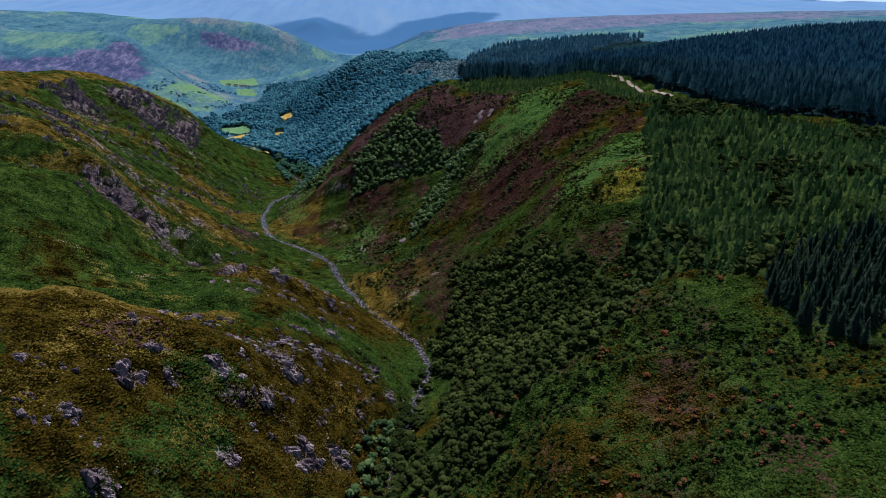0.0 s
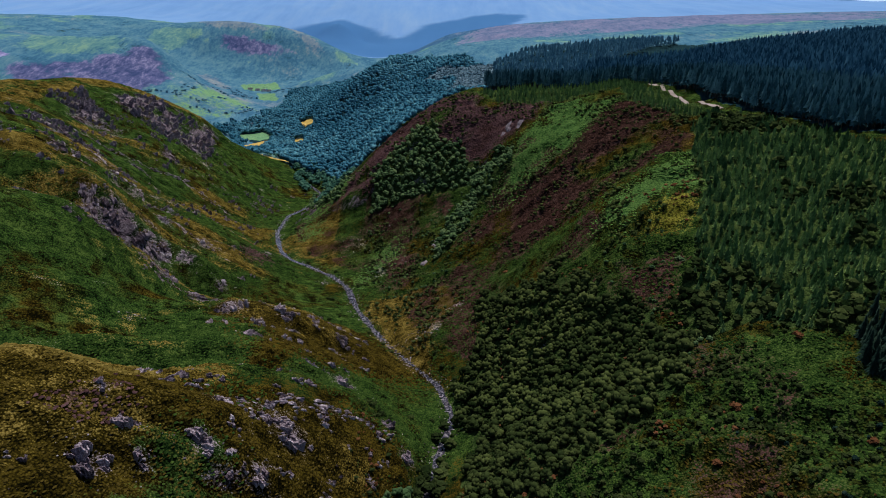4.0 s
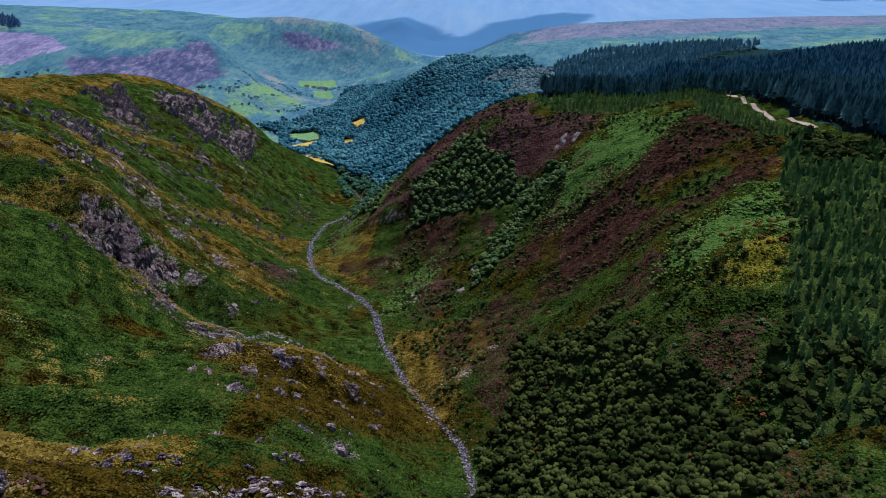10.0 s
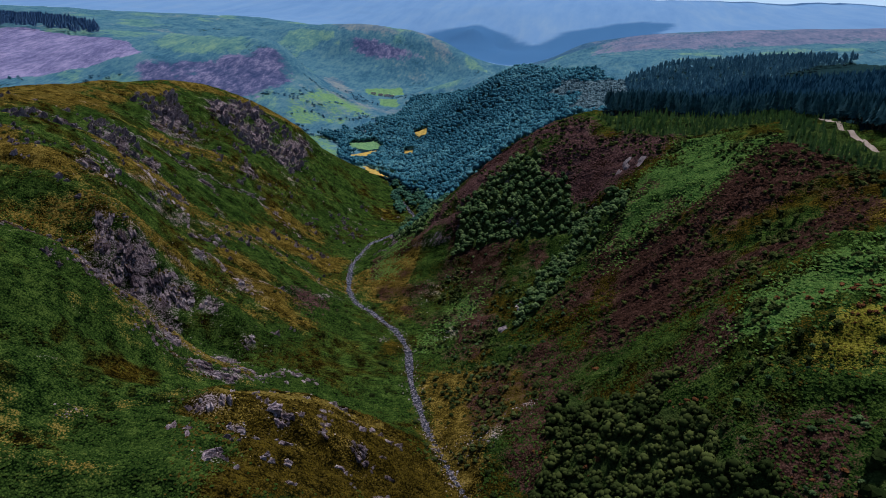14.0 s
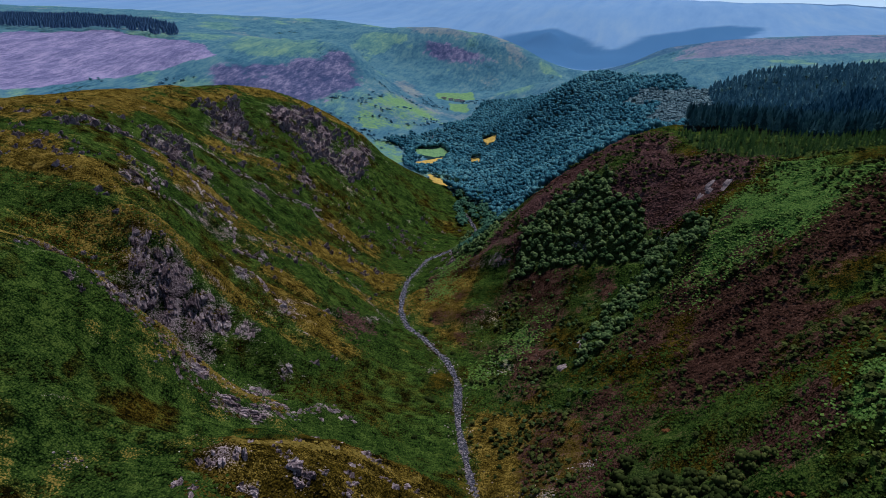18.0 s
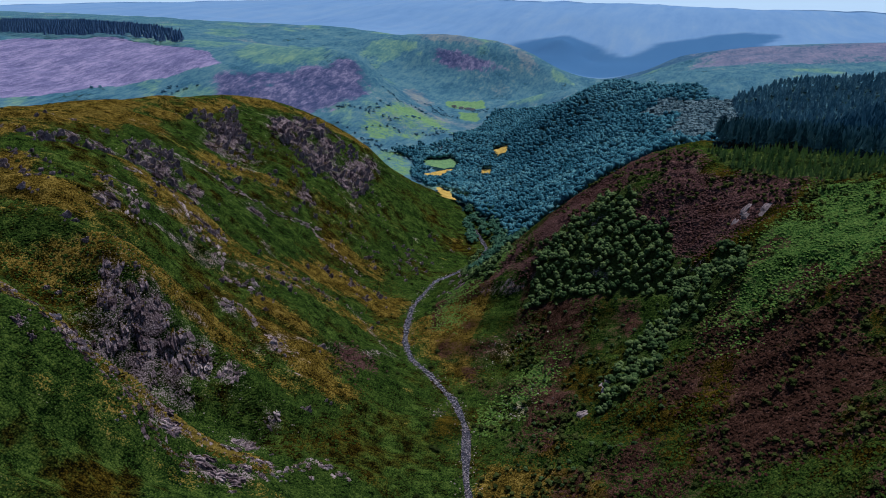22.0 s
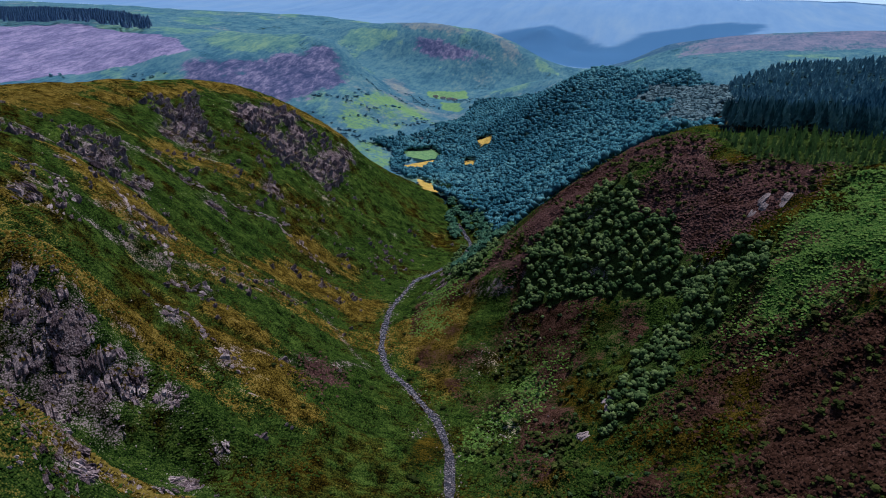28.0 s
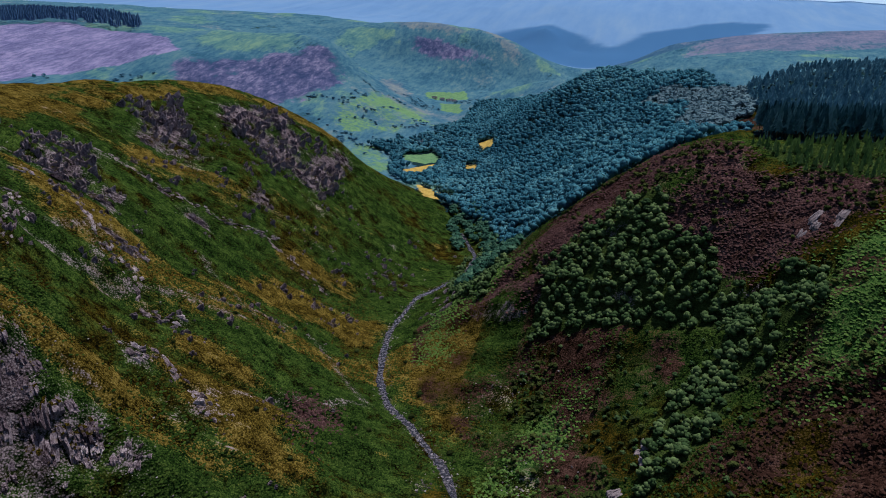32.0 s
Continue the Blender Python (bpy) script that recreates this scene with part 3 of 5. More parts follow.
# ---- what grows where: outlines in plan, x y in metres ----
PLAN = {
    "young_band": [[(12, 897), (97, 875), (190, 855), (197, 808), (137, 813), (84, 819), (70, 828), (40, 840)],
              [(163, 835), (193, 793), (211, 683), (202, 653), (188, 684), (160, 711), (156, 750)]],
    "plantation": [[(200, 672), (236, 621), (279, 552), (327, 505), (234, 339), (196, 313), (168, 329), (149, 358), (112, 368), (119, 413), (146, 468), (160, 542)]],
    "dark_conifers": [[(170, 335), (205, 348), (237, 345), (187, 254), (168, 270), (160, 302)]],
    "scrub": [[(14, 556), (48, 508), (80, 455), (102, 405), (104, 360), (98, 325), (58, 305), (22, 285), (5, 262), (-20, 285),
               (-6, 322), (2, 380), (-4, 425), (1, 469), (9, 515)]],
    "stream_trees": [[(-30, 352), (-22, 331), (-26, 262), (-44, 262), (-43, 319)], [(-224, 1155), (-150, 900), (-160, 850), (-201, 904), (-232, 1006), (-239, 1104)]],
    "mouth_trees": [[(-300, 1290), (-250, 1190), (-190, 1070), (-165, 1010), (-150, 930), (-185, 905), (-205, 940), (-216, 1000), (-212, 1060), (-222, 1090)],
                    [(-262, 1180), (-243, 1125), (-252, 1100), (-275, 1140), (-310, 1240), (-300, 1230)]],
    "open_scrub": [[(-117, 770), (-67, 799), (3, 763), (32, 713), (-1, 637), (-41, 597), (-84, 624), (-90, 706)],
                   [(105, 500), (150, 420), (130, 360), (104, 340), (98, 408), (84, 458)]],
    "slope_wood": [[(-240, 1180), (-165, 1010), (-118, 935), (-62, 965), (-25, 960), (5, 1010), (25, 1085), (-54, 1110), (-133, 1160)]],
    "grey_wood": [[(-60, 1520), (40, 1400), (60, 1290), (0, 1180), (-40, 1280), (-20, 1380), (-90, 1480)]],
    "valley_trees": [[(-565, 1508), (-552, 1636), (-422, 1548), (-330, 1336), (-300, 1200), (-368, 1284), (-479, 1405)]],
    "purple": [[(-2, 904), (34, 849), (67, 827), (87, 825), (38, 778), (12, 786), (-40, 798), (-100, 812), (-150, 815), (-160, 845), (-138, 885), (-97, 912), (-42, 938)]],
    "copse": [[(-39, 850), (-60, 864), (-70, 848), (-96, 857), (-108, 819), (-117, 800), (-81, 790), (-55, 785), (-26, 776), (2, 759), (21, 752), (33, 758), (5, 791), (-9, 812), (-30, 823)]],
    "heather_spur": [[(156, 750), (184, 692), (186, 627), (127, 554), (90, 565), (48, 580), (15, 579), (34, 647), (60, 683), (103, 699)],
              [(98, 692), (95, 640), (71, 644), (44, 661), (24, 651), (-2, 621), (-20, 610), (19, 704), (62, 702)]],
    "bracken_gully": [[(83, 806), (137, 813), (158, 758), (103, 699), (60, 690), (34, 677), (23, 720), (47, 765)]],
    "meadow": [[(109, 482), (148, 498), (148, 475), (130, 458), (110, 459), (91, 476)]],
    "yellow": [[(170, 677), (197, 680), (178, 592), (145, 557)]],
    "light_bracken": [[(99, 533), (135, 537), (174, 562), (156, 504), (114, 490), (97, 489)],
              [(-101, 738), (-79, 745), (-65, 737), (-83, 669), (-106, 659), (-113, 696)],
              [(-206, 834), (-201, 905), (-201, 1047), (-136, 867), (-169, 842), (-168, 792), (-196, 802)]],
    "gully_trees": [[(29, 780), (47, 765), (41, 743), (31, 731), (14, 721), (0, 706), (-13, 676), (-34, 664), (-32, 694), (-22, 725), (-4, 751), (11, 768)]],
    "valley_wood": [[(-574, 1530), (-499, 1554), (-405, 1429), (-281, 1207), (-231, 1175), (-133, 1089), (-54, 1008), (0, 1261), (37, 1374), (-20, 1581), (-168, 1807), (-361, 2072), (-536, 2159), (-504, 1702)]],
    "gold_crest": [[(-516, 660), (-536, 777), (-553, 924), (-552, 1036), (-500, 1110), (-430, 1150), (-420, 1125), (-487, 1074), (-517, 1013), (-530, 934), (-490, 761), (-453, 681), (-446, 600), (-480, 540)],
              [(-590, 500), (-500, 500), (-520, 700), (-560, 900), (-580, 1000), (-640, 1000), (-640, 700)]],
    "gold_slope": [[(-318, 716), (-341, 884), (-289, 904), (-245, 863), (-231, 786), (-280, 812), (-299, 758)],
              [(-283, 614), (-272, 691), (-186, 651), (-185, 619), (-220, 618), (-267, 629)],
              [(-382, 642), (-393, 669), (-310, 599), (-306, 582)],
              [(-432, 592), (-408, 618), (-347, 580), (-365, 554), (-387, 549)]],
    "gold_spur": [[(-202, 282), (-182, 315), (-132, 309), (-102, 326), (-49, 358), (-27, 325), (-28, 289), (-82, 239), (-150, 185)],
              [(-158, 432), (-138, 473), (-126, 537), (-69, 522), (-40, 501), (-39, 479), (-116, 361)]],
    "near_bracken": [[(-139, 224), (-117, 247), (-87, 261), (-99, 221), (-124, 209)],
              [(-213, 351), (-171, 377), (-162, 411), (-138, 424), (-117, 363), (-129, 334), (-173, 353)], [(-123, 266), (-106, 288), (-93, 298), (-89, 282), (-111, 254)]],
    "dark_heather": [[(-180, 259), (-165, 270), (-154, 282), (-136, 287), (-128, 274), (-141, 261), (-152, 263), (-162, 248), (-173, 246)],
              [(-226, 682), (-209, 695), (-193, 663), (-201, 643)]],
    "right_gold": [[(-212, 807), (-176, 875), (-146, 812), (-147, 770), (-123, 725), (-146, 715), (-183, 762)],
              [(-99, 628), (-59, 655), (-2, 572), (-28, 526), (-31, 479), (-58, 520)]],
    "field_far": [[(-735, 2286), (-647, 2405), (-599, 2279), (-697, 2209)],
              [(-650, 2173), (-592, 2178), (-564, 2089), (-619, 2109)]],
    "field_lime": [[(-511, 1565), (-467, 1617), (-440, 1580), (-463, 1536), (-492, 1539)], [(-640, 2160), (-558, 2104), (-560, 2056), (-617, 2090)]],
    "field_gold": [[(-410, 1372), (-336, 1332), (-329, 1306), (-345, 1228)],
              [(-418, 1743), (-384, 1738), (-368, 1679), (-385, 1664)],
              [(-471, 1465), (-456, 1533), (-435, 1560), (-445, 1486), (-460, 1451)], [(-392, 1572), (-365, 1566), (-355, 1527), (-378, 1540)]],
    "field_green": [[(-575, 1310), (-470, 1400), (-520, 1530), (-640, 1560), (-740, 1400), (-660, 1300)], [(-692, 1633), (-692, 1874), (-595, 1971), (-531, 1833), (-562, 1633), (-621, 1540)]],
    "rock_face": [[(-518, 901), (-538, 944), (-526, 996), (-491, 960), (-465, 943), (-438, 893), (-470, 890)],
                  [(-496, 1020), (-482, 1098), (-440, 1100), (-400, 1100), (-377, 1085), (-378, 1010), (-410, 1012), (-411, 958), (-455, 983)],
                  [(-460, 745), (-464, 811), (-408, 758), (-390, 721), (-403, 690), (-425, 715)], [(-446, 640), (-430, 690), (-410, 690), (-425, 640)],
                  [(-470, 880), (-440, 940), (-425, 930), (-450, 875)]],
    "tip_green": [[(-1124, 1815), (-1150, 2000), (-1000, 2000), (-853, 1860), (-863, 1790), (-916, 1722), (-994, 1673), (-1066, 1710)],
                  [(-1336, 1880), (-1239, 1947), (-1118, 1760), (-1223, 1763)]],
    "tip_rock": [[(-1030, 1600), (-958, 1660), (-880, 1735), (-843, 1802), (-842, 1858), (-775, 1850), (-740, 1800), (-753, 1657), (-770, 1560), (-870, 1500), (-980, 1520)]],
    "round_tan": [[(-560, 2720), (-558, 2685), (-471, 2617), (-541, 2625), (-675, 2738), (-771, 2642), (-905, 2608), (-1000, 2700), (-800, 2880)],
                  [(-867, 2265), (-810, 2288), (-698, 2139), (-679, 2026), (-749, 2036)]],
    "round_purple": [[(-899, 2563), (-795, 2592), (-717, 2602), (-603, 2635), (-686, 2570), (-808, 2513)]],
    "hazed_wood": [[(-360, 2900), (-289, 2700), (-168, 2590), (-55, 2615), (88, 2590), (200, 2900)]],
    "dark_bracken": [[(-192, 384), (-180, 413), (-155, 428), (-121, 414), (-116, 356), (-155, 374)], [(-300, 690), (-260, 700), (-215, 740), (-250, 760), (-290, 745)],
                     [(-230, 478), (-188, 496), (-150, 516), (-118, 532), (-100, 552), (-150, 580), (-190, 545), (-225, 500)],
                     [(-260, 312), (-197, 338), (-165, 352), (-190, 372), (-250, 345)]],
    "clearcut": [[(-1800, 1745), (-1620, 1813), (-1200, 1740), (-1046, 1650), (-1097, 1568), (-1189, 1420), (-1260, 1250), (-2000, 1250)]],
    "far_wood": [[(-2383, 2213), (-2006, 2252), (-1366, 1906), (-1238, 1758), (-1547, 1782), (-1859, 1787), (-2400, 1850)]],
    "mature_wood": [[(15, 940), (30, 905), (81, 878), (146, 850), (200, 818), (232, 672), (270, 590), (335, 522), (480, 430), (760, 500),
                     (760, 1150), (420, 1500), (250, 1330), (150, 1180), (60, 1080)]],
    "upper_wood": [[(40, 1100), (150, 1180), (250, 1330), (420, 1500), (380, 1620), (120, 1500), (40, 1390), (60, 1250)]],
    "purple_far": [[(-50, 2250), (300, 2050), (1800, 2000), (1800, 2800), (-50, 2800)]],
}


def inside(x, y, outline):
    hit = np.zeros(np.shape(x), bool)
    px, py = np.array(outline, float).T
    for x0, y0, x1, y1 in zip(px, py, np.roll(px, -1), np.roll(py, -1)):
        if y0 != y1:
            hit ^= ((y0 > y) != (y1 > y)) & (x < (x1 - x0) * (y - y0) / (y1 - y0) + x0)
    return hit


def covered(x, y, *names, wobble=6.0):
    """True where one of the named covers grows; its edge wanders by some metres."""
    wx, wy = x + wobble * fbm(x, y, 22, 3, 41), y + wobble * fbm(x, y, 22, 3, 47)
    out = np.zeros(np.shape(x), bool)
    for name in names:
        for outline in PLAN[name]:
            out |= inside(wx, wy, outline)
    return out


# rock outcrops: x, y, width, height
OUTCROPS = {
    "near_spur": [(-134, 252, 13, 13), (-106, 282, 10, 14), (-83, 323, 19, 12), (-67, 278, 18, 16), (-125, 202, 10, 12),
                  (-94, 247, 12, 10), (-121, 263, 5, 8), (-143, 282, 7, 5), (-143, 221, 8, 7), (-87, 287, 7, 9), (-54, 295, 13, 14),
                  (-33, 366, 8, 9), (-117, 449, 10, 6), (-73, 404, 15, 8), (-45, 382, 9, 7), (-131, 272, 8, 8), (-92, 320, 6, 9)],
    "knob": [(-147, 437, 20, 8), (-117, 451, 9, 11), (-124, 403, 13, 8), (-113, 506, 9, 9), (-117, 365, 5, 5), (-86, 468, 8, 8),
             (-129, 428, 6, 9)],
    "hill": [(-446, 686, 15, 10), (-431, 700, 20, 12), (-405, 719, 40, 20), (-377, 726, 13, 14), (-344, 697, 13, 16), (-332, 699, 12, 12),
             (-343, 612, 17, 14), (-297, 564, 15, 14), (-492, 934, 46, 24), (-473, 886, 30, 18), (-468, 1007, 40, 22),
             (-428, 1019, 44, 28), (-398, 1025, 34, 24), (-401, 1107, 28, 20), (-384, 818, 20, 14), (-379, 904, 18, 15),
             (-411, 819, 12, 9), (-391, 749, 15, 9)],
    "crag": [(-275, 558, 33, 26), (-264, 557, 36, 24), (-287, 545, 25, 20), (-257, 568, 24, 26), (-271, 545, 34, 20), (-278, 571, 18, 20),
             (-284, 560, 18, 20), (-292, 556, 20, 16)],
    "rib": [(-233, 578, 18, 10), (-206, 574, 9, 9), (-208, 553, 18, 13), (-248, 572, 11, 12), (-270, 627, 14, 7), (-236, 627, 14, 6),
            (-271, 507, 10, 9), (-255, 502, 13, 8), (-219, 510, 18, 10), (-193, 505, 17, 13), (-183, 515, 15, 11), (-264, 483, 6, 7)],
}
PALE_SLABS = [(41, 801, 8, 15), (56, 796, 7, 12), (-32, 695, 16, 6), (-43, 672, 9, 9)]
# ribs of bare rock that run down the slopes
RIBS = [[(-307, 495), (-283, 498), (-256, 497), (-247, 497), (-234, 503), (-221, 502), (-209, 497), (-191, 498)],
        [(-392, 682), (-372, 702), (-352, 692), (-340, 683), (-322, 684), (-302, 669), (-285, 678)],
        [(-277, 628), (-266, 637), (-248, 636), (-228, 632)],
        [(-208, 537), (-191, 534), (-180, 539), (-173, 562), (-156, 566)],
        [(-386, 645), (-374, 662), (-350, 640), (-330, 618)],
        [(-455, 800), (-430, 810), (-400, 830), (-372, 850), (-350, 880)],
        [(-359, 869), (-335, 866), (-319, 865), (-300, 868)],
        [(-112, 310), (-98, 325), (-84, 345), (-70, 360), (-58, 372)]]
SCREES = [(-433, 885, 14, 18), (-368, 989, 20, 8), (-119, 757, 22, 12), (-87, 691, 20, 8), (-268, 786, 7, 9), (-274, 752, 8, 6),
          (-8, 553, 11, 4), (-24, 530, 14, 5), (-40, 529, 10, 4), (-193, 405, 6, 4), (-141, 673, 7, 4)]

def spots(x, y, places, grow=1.0):
    """1 in the middle of each place, falling to 0 at its edge."""
    out = np.zeros(np.shape(x))
    for px, py, w, h in places:
        r = max(w, h) * grow
        near = (np.abs(x - px) < r) & (np.abs(y - py) < r)
        out[near] = np.maximum(out[near], np.clip(1.15 - np.hypot(x[near] - px, y[near] - py) / r, 0, 1))
    return out


# ---- the ground: one sheet, fine near the valley and wider towards the horizon ----
def axis(*runs):
    """Grid lines through runs of (start, end, first step, last step): close together near the valley, wider far off."""
    out = [runs[0][0]]
    for start, end, first, last in runs:
        n = max(1, int(round((end - start) / (0.5 * (first + last)))))
        k = np.arange(1, n + 1) / n
        gain = (last - first) / (first + last)
        out += list(start + (end - start) * (k * (1 - gain) + k * k * gain))
    return np.array(out)


GX = axis((-4700, -2000, 150, 30), (-2000, -560, 17, 3), (-560, 260, 3, 3), (260, 900, 3, 24), (900, 4700, 30, 150))
GY = axis((-900, 180, 60, 3), (180, 1000, 3, 3), (1000, 2900, 3, 19), (2900, 4850, 40, 90))
XX, YY = np.meshgrid(GX, GY)
ZZ = height(XX, YY)


def ground_z(x, y):
    """Height of the built ground at x, y."""
    x, y = np.asarray(x, float), np.asarray(y, float)
    i = np.clip(np.searchsorted(GX, x) - 1, 0, len(GX) - 2)
    j = np.clip(np.searchsorted(GY, y) - 1, 0, len(GY) - 2)
    u, v = (x - GX[i]) / (GX[i + 1] - GX[i]), (y - GY[j]) / (GY[j + 1] - GY[j])
    return (ZZ[j, i] * (1 - u) + ZZ[j, i + 1] * u) * (1 - v) + (ZZ[j + 1, i] * (1 - u) + ZZ[j + 1, i + 1] * u) * v


def mesh_from(name, co, tris, smooth=False):
    """A mesh from arrays of vertices and triangles."""
    mesh = bpy.data.meshes.new(name)
    mesh.vertices.add(len(co))
    mesh.vertices.foreach_set("co", np.ascontiguousarray(co, np.float32).ravel())
    k = tris.shape[1]
    mesh.loops.add(tris.size)
    mesh.loops.foreach_set("vertex_index", np.ascontiguousarray(tris, np.int32).ravel())
    mesh.polygons.add(len(tris))
    mesh.polygons.foreach_set("loop_start", np.arange(0, tris.size, k, dtype=np.int32))
    mesh.polygons.foreach_set("use_smooth", np.full(len(tris), smooth))
    mesh.update(calc_edges=True)
    return mesh


def grid_mesh(name, xx, yy, zz):
    rows, cols = xx.shape
    i = (np.arange(rows - 1)[:, None] * cols + np.arange(cols - 1)).ravel()
    quads = np.stack([i, i + 1, i + cols + 1, i + cols], 1)
    return mesh_from(name, np.stack([xx, yy, zz], -1).reshape(-1, 3), quads, True)


def put_share(mesh, name, values):
    mesh.attributes.new(name, "FLOAT", "POINT").data.foreach_set("value", np.ascontiguousarray(values, np.float32).ravel())


EDGE = int(np.searchsorted(GY, 2900))
gx, gy, gz = XX[:EDGE + 1], YY[:EDGE + 1], ZZ[:EDGE + 1]
ground_mesh = grid_mesh("ground", gx, gy, gz)
ground_mesh.materials.append(GROUND_MAT)
slope = np.hypot(*np.gradient(gz, GY[:EDGE + 1], GX))
bank = stream_distance(gx, gy)
all_rocks = [p for group in OUTCROPS.values() for p in group]


def softly(*names, wobble=12.0, reach=9.0):
    """Share of the named covers with an edge that fades over some metres."""
    total = 0.0
    for dx, dy in ((0, 0), (reach, 0), (-reach, 0), (0, reach), (0, -reach)):
        total = total + covered(gx + dx, gy + dy, *names, wobble=wobble)
    return total / 5.0


def along(line, width, fade):
    """1 on a line of the land, falling to 0 beside it."""
    pts = np.array(densify(LAND[line], 5.0))[:, :2]
    out = np.zeros(gx.shape)
    for px, py in pts:
        i0, i1 = np.searchsorted(GX, (px - width - fade, px + width + fade))
        j0, j1 = np.searchsorted(GY, (py - width - fade, py + width + fade))
        d = np.hypot(gx[j0:j1, i0:i1] - px, gy[j0:j1, i0:i1] - py)
        out[j0:j1, i0:i1] = np.maximum(out[j0:j1, i0:i1], np.clip((width + fade - d) / fade, 0, 1))
    return out


streak = 1.6 * (ribs(gx, gy) - 0.62) + 0.5 * fbm(gx, gy, 18, 4, 83)
blotch = fbm(gx, gy, 34, 4, 77)
# how far the haze-tinted covers take over with distance
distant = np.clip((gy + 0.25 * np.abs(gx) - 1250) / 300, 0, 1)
bands = fbm((-0.42 * gx + 0.91 * gy) / 46, (0.91 * gx + 0.42 * gy) / 170, 1.0, 5, 36) * (gx < -150) * (gx > -560) * np.clip((gy - 420) / 60, 0, 1) * np.clip((930 - gy) / 80, 0, 1)
in_wood = covered(gx, gy, "valley_wood", "mature_wood", "upper_wood", "grey_wood")
SHARE = {
    "turf": 0.95 * softly("gold_spur", "yellow") + 0.55 * np.clip(fbm(gx, gy, 60, 4, 71) * 2 + 0.15 + 0.35 * (gx > -230) * (gx < -40) * (gy < 400), 0, 1) * (1 - 0.6 * (gx < -170)),
    "bracken": np.maximum(np.maximum(softly("near_bracken"), softly("dark_bracken") * 1.1) * (0.8 + 0.5 * blotch), np.clip(-bands * 2.4 + 0.1, 0, 0.8)),
    "fern": softly("bracken_gully", "light_bracken", wobble=16.0) * (0.62 + 0.8 * blotch),
    "gold": np.maximum.reduce([0.95 * along("spur_a_brow", 4, 8), 0.9 * along("spur_b_brow", 2, 7), 0.85 * along("spur_c_crest", 5, 9), 0.8 * along("spur_a_crest", 9, 10), 0.4 * along("spur_b_crest", 4, 7), softly("gold_crest") * (0.62 + 0.5 * streak), softly("gold_slope") * (0.5 + 0.7 * streak), softly("right_gold") * (0.66 + 0.5 * streak),
                               softly("yellow") * (0.35 + 0.6 * blotch), softly("gold_spur") * (0.16 + 0.8 * blotch),
                               0.62 * np.clip(0.5 * streak + blotch - 0.10, 0, 1) * (gx < -150) * (1 - distant), np.clip(bands * 2.6 - 0.25 + 0.4 * blotch, 0, 0.72)]),
    "meadow": softly("meadow") * (0.75 + 0.5 * blotch),
    "brown_heather": np.maximum(softly("heather_spur", wobble=16.0) * (0.72 + 0.9 * blotch), (0.50 + 0.12 * (gy > 420)) * np.clip(blotch * 1.6 + 0.5, 0, 1) * (gx > np.interp(gy, STREAM_XY[:, 1], STREAM_XY[:, 0])) * (bank > 22) * (gz < 240) * (1 - distant)),
    "heather": np.maximum(softly("purple", wobble=16.0) * (0.66 + 0.9 * blotch), softly("dark_heather", wobble=16.0) * (0.40 + 0.9 * fbm(gx, gy, 14, 3, 92))),
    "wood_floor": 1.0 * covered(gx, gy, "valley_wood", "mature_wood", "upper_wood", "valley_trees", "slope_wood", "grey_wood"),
    "litter": 0.9 * covered(gx, gy, "scrub", "plantation", "dark_conifers", "copse", "gully_trees", "young_band"),
    "hazed_moor": distant * ~in_wood * (0.75 + 0.3 * fbm(gx, gy, 120, 4, 85)),
    "hazed_tan_moor": distant * ~in_wood * np.maximum(0.10 + 0.55 * fbm(gx, gy, 210, 5, 88), 0.8 * softly("round_tan", wobble=40.0, reach=30.0)),
    "hazed_moor_green": np.maximum(softly("tip_green", wobble=30.0, reach=25.0) * (0.7 + 0.5 * blotch), distant * ~in_wood * np.clip(fbm(gx, gy, 150, 4, 93) * 2.2 - 0.35, 0, 0.7)),
    "hazed_wood": softly("hazed_wood", wobble=30.0, reach=25.0),
    "hazed_rock": np.maximum.reduce([softly("tip_rock", wobble=30.0, reach=22.0) * (0.85 + 0.6 * fbm(gx, gy, 60, 4, 94)), 0.85 * softly("round_purple", wobble=30.0, reach=25.0)]),
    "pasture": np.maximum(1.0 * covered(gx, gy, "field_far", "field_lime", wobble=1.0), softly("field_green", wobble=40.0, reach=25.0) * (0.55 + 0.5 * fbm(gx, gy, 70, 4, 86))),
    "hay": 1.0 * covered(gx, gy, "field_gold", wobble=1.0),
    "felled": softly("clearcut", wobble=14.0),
    "hazed_purple_moor": softly("purple_far", wobble=70.0, reach=60.0) * (0.5 + 0.6 * fbm(gx, gy * 0.4, 160, 4, 87)),
    "earth": np.maximum(0.38 * spots(gx, gy, SCREES, 1.0), 0.34 * np.clip(1 - np.abs(bank - 3) / 3, 0, 1) * (gy < 1180)),
    "rock": np.maximum.reduce([softly("rock_face", wobble=18.0) * (0.44 + 0.9 * fbm(gx, gy, 20, 3, 99)), 0.5 * along("spur_c_crest", 3, 7), 0.45 * along("slope_d", 2, 6), 0.5 * np.clip(streak * 1.5 - 0.55, 0, 1) * (gx < -170) * (gx > -520) * (1 - distant), 0.50 * spots(gx, gy, all_rocks, 0.95), (0.50 + 0.7 * fbm(gx, gy, 13, 3, 78)) * spots(gx, gy, OUTCROPS["hill"] + OUTCROPS["crag"], 0.95), 0.42 * spots(gx, gy, [(*p, 9, 9) for rib in RIBS for p in rib], 1.0), np.clip((slope - 1.35) * 1.1, 0, 0.5) * (gy < 1250)]),
}
stream_line = np.array(STREAM)
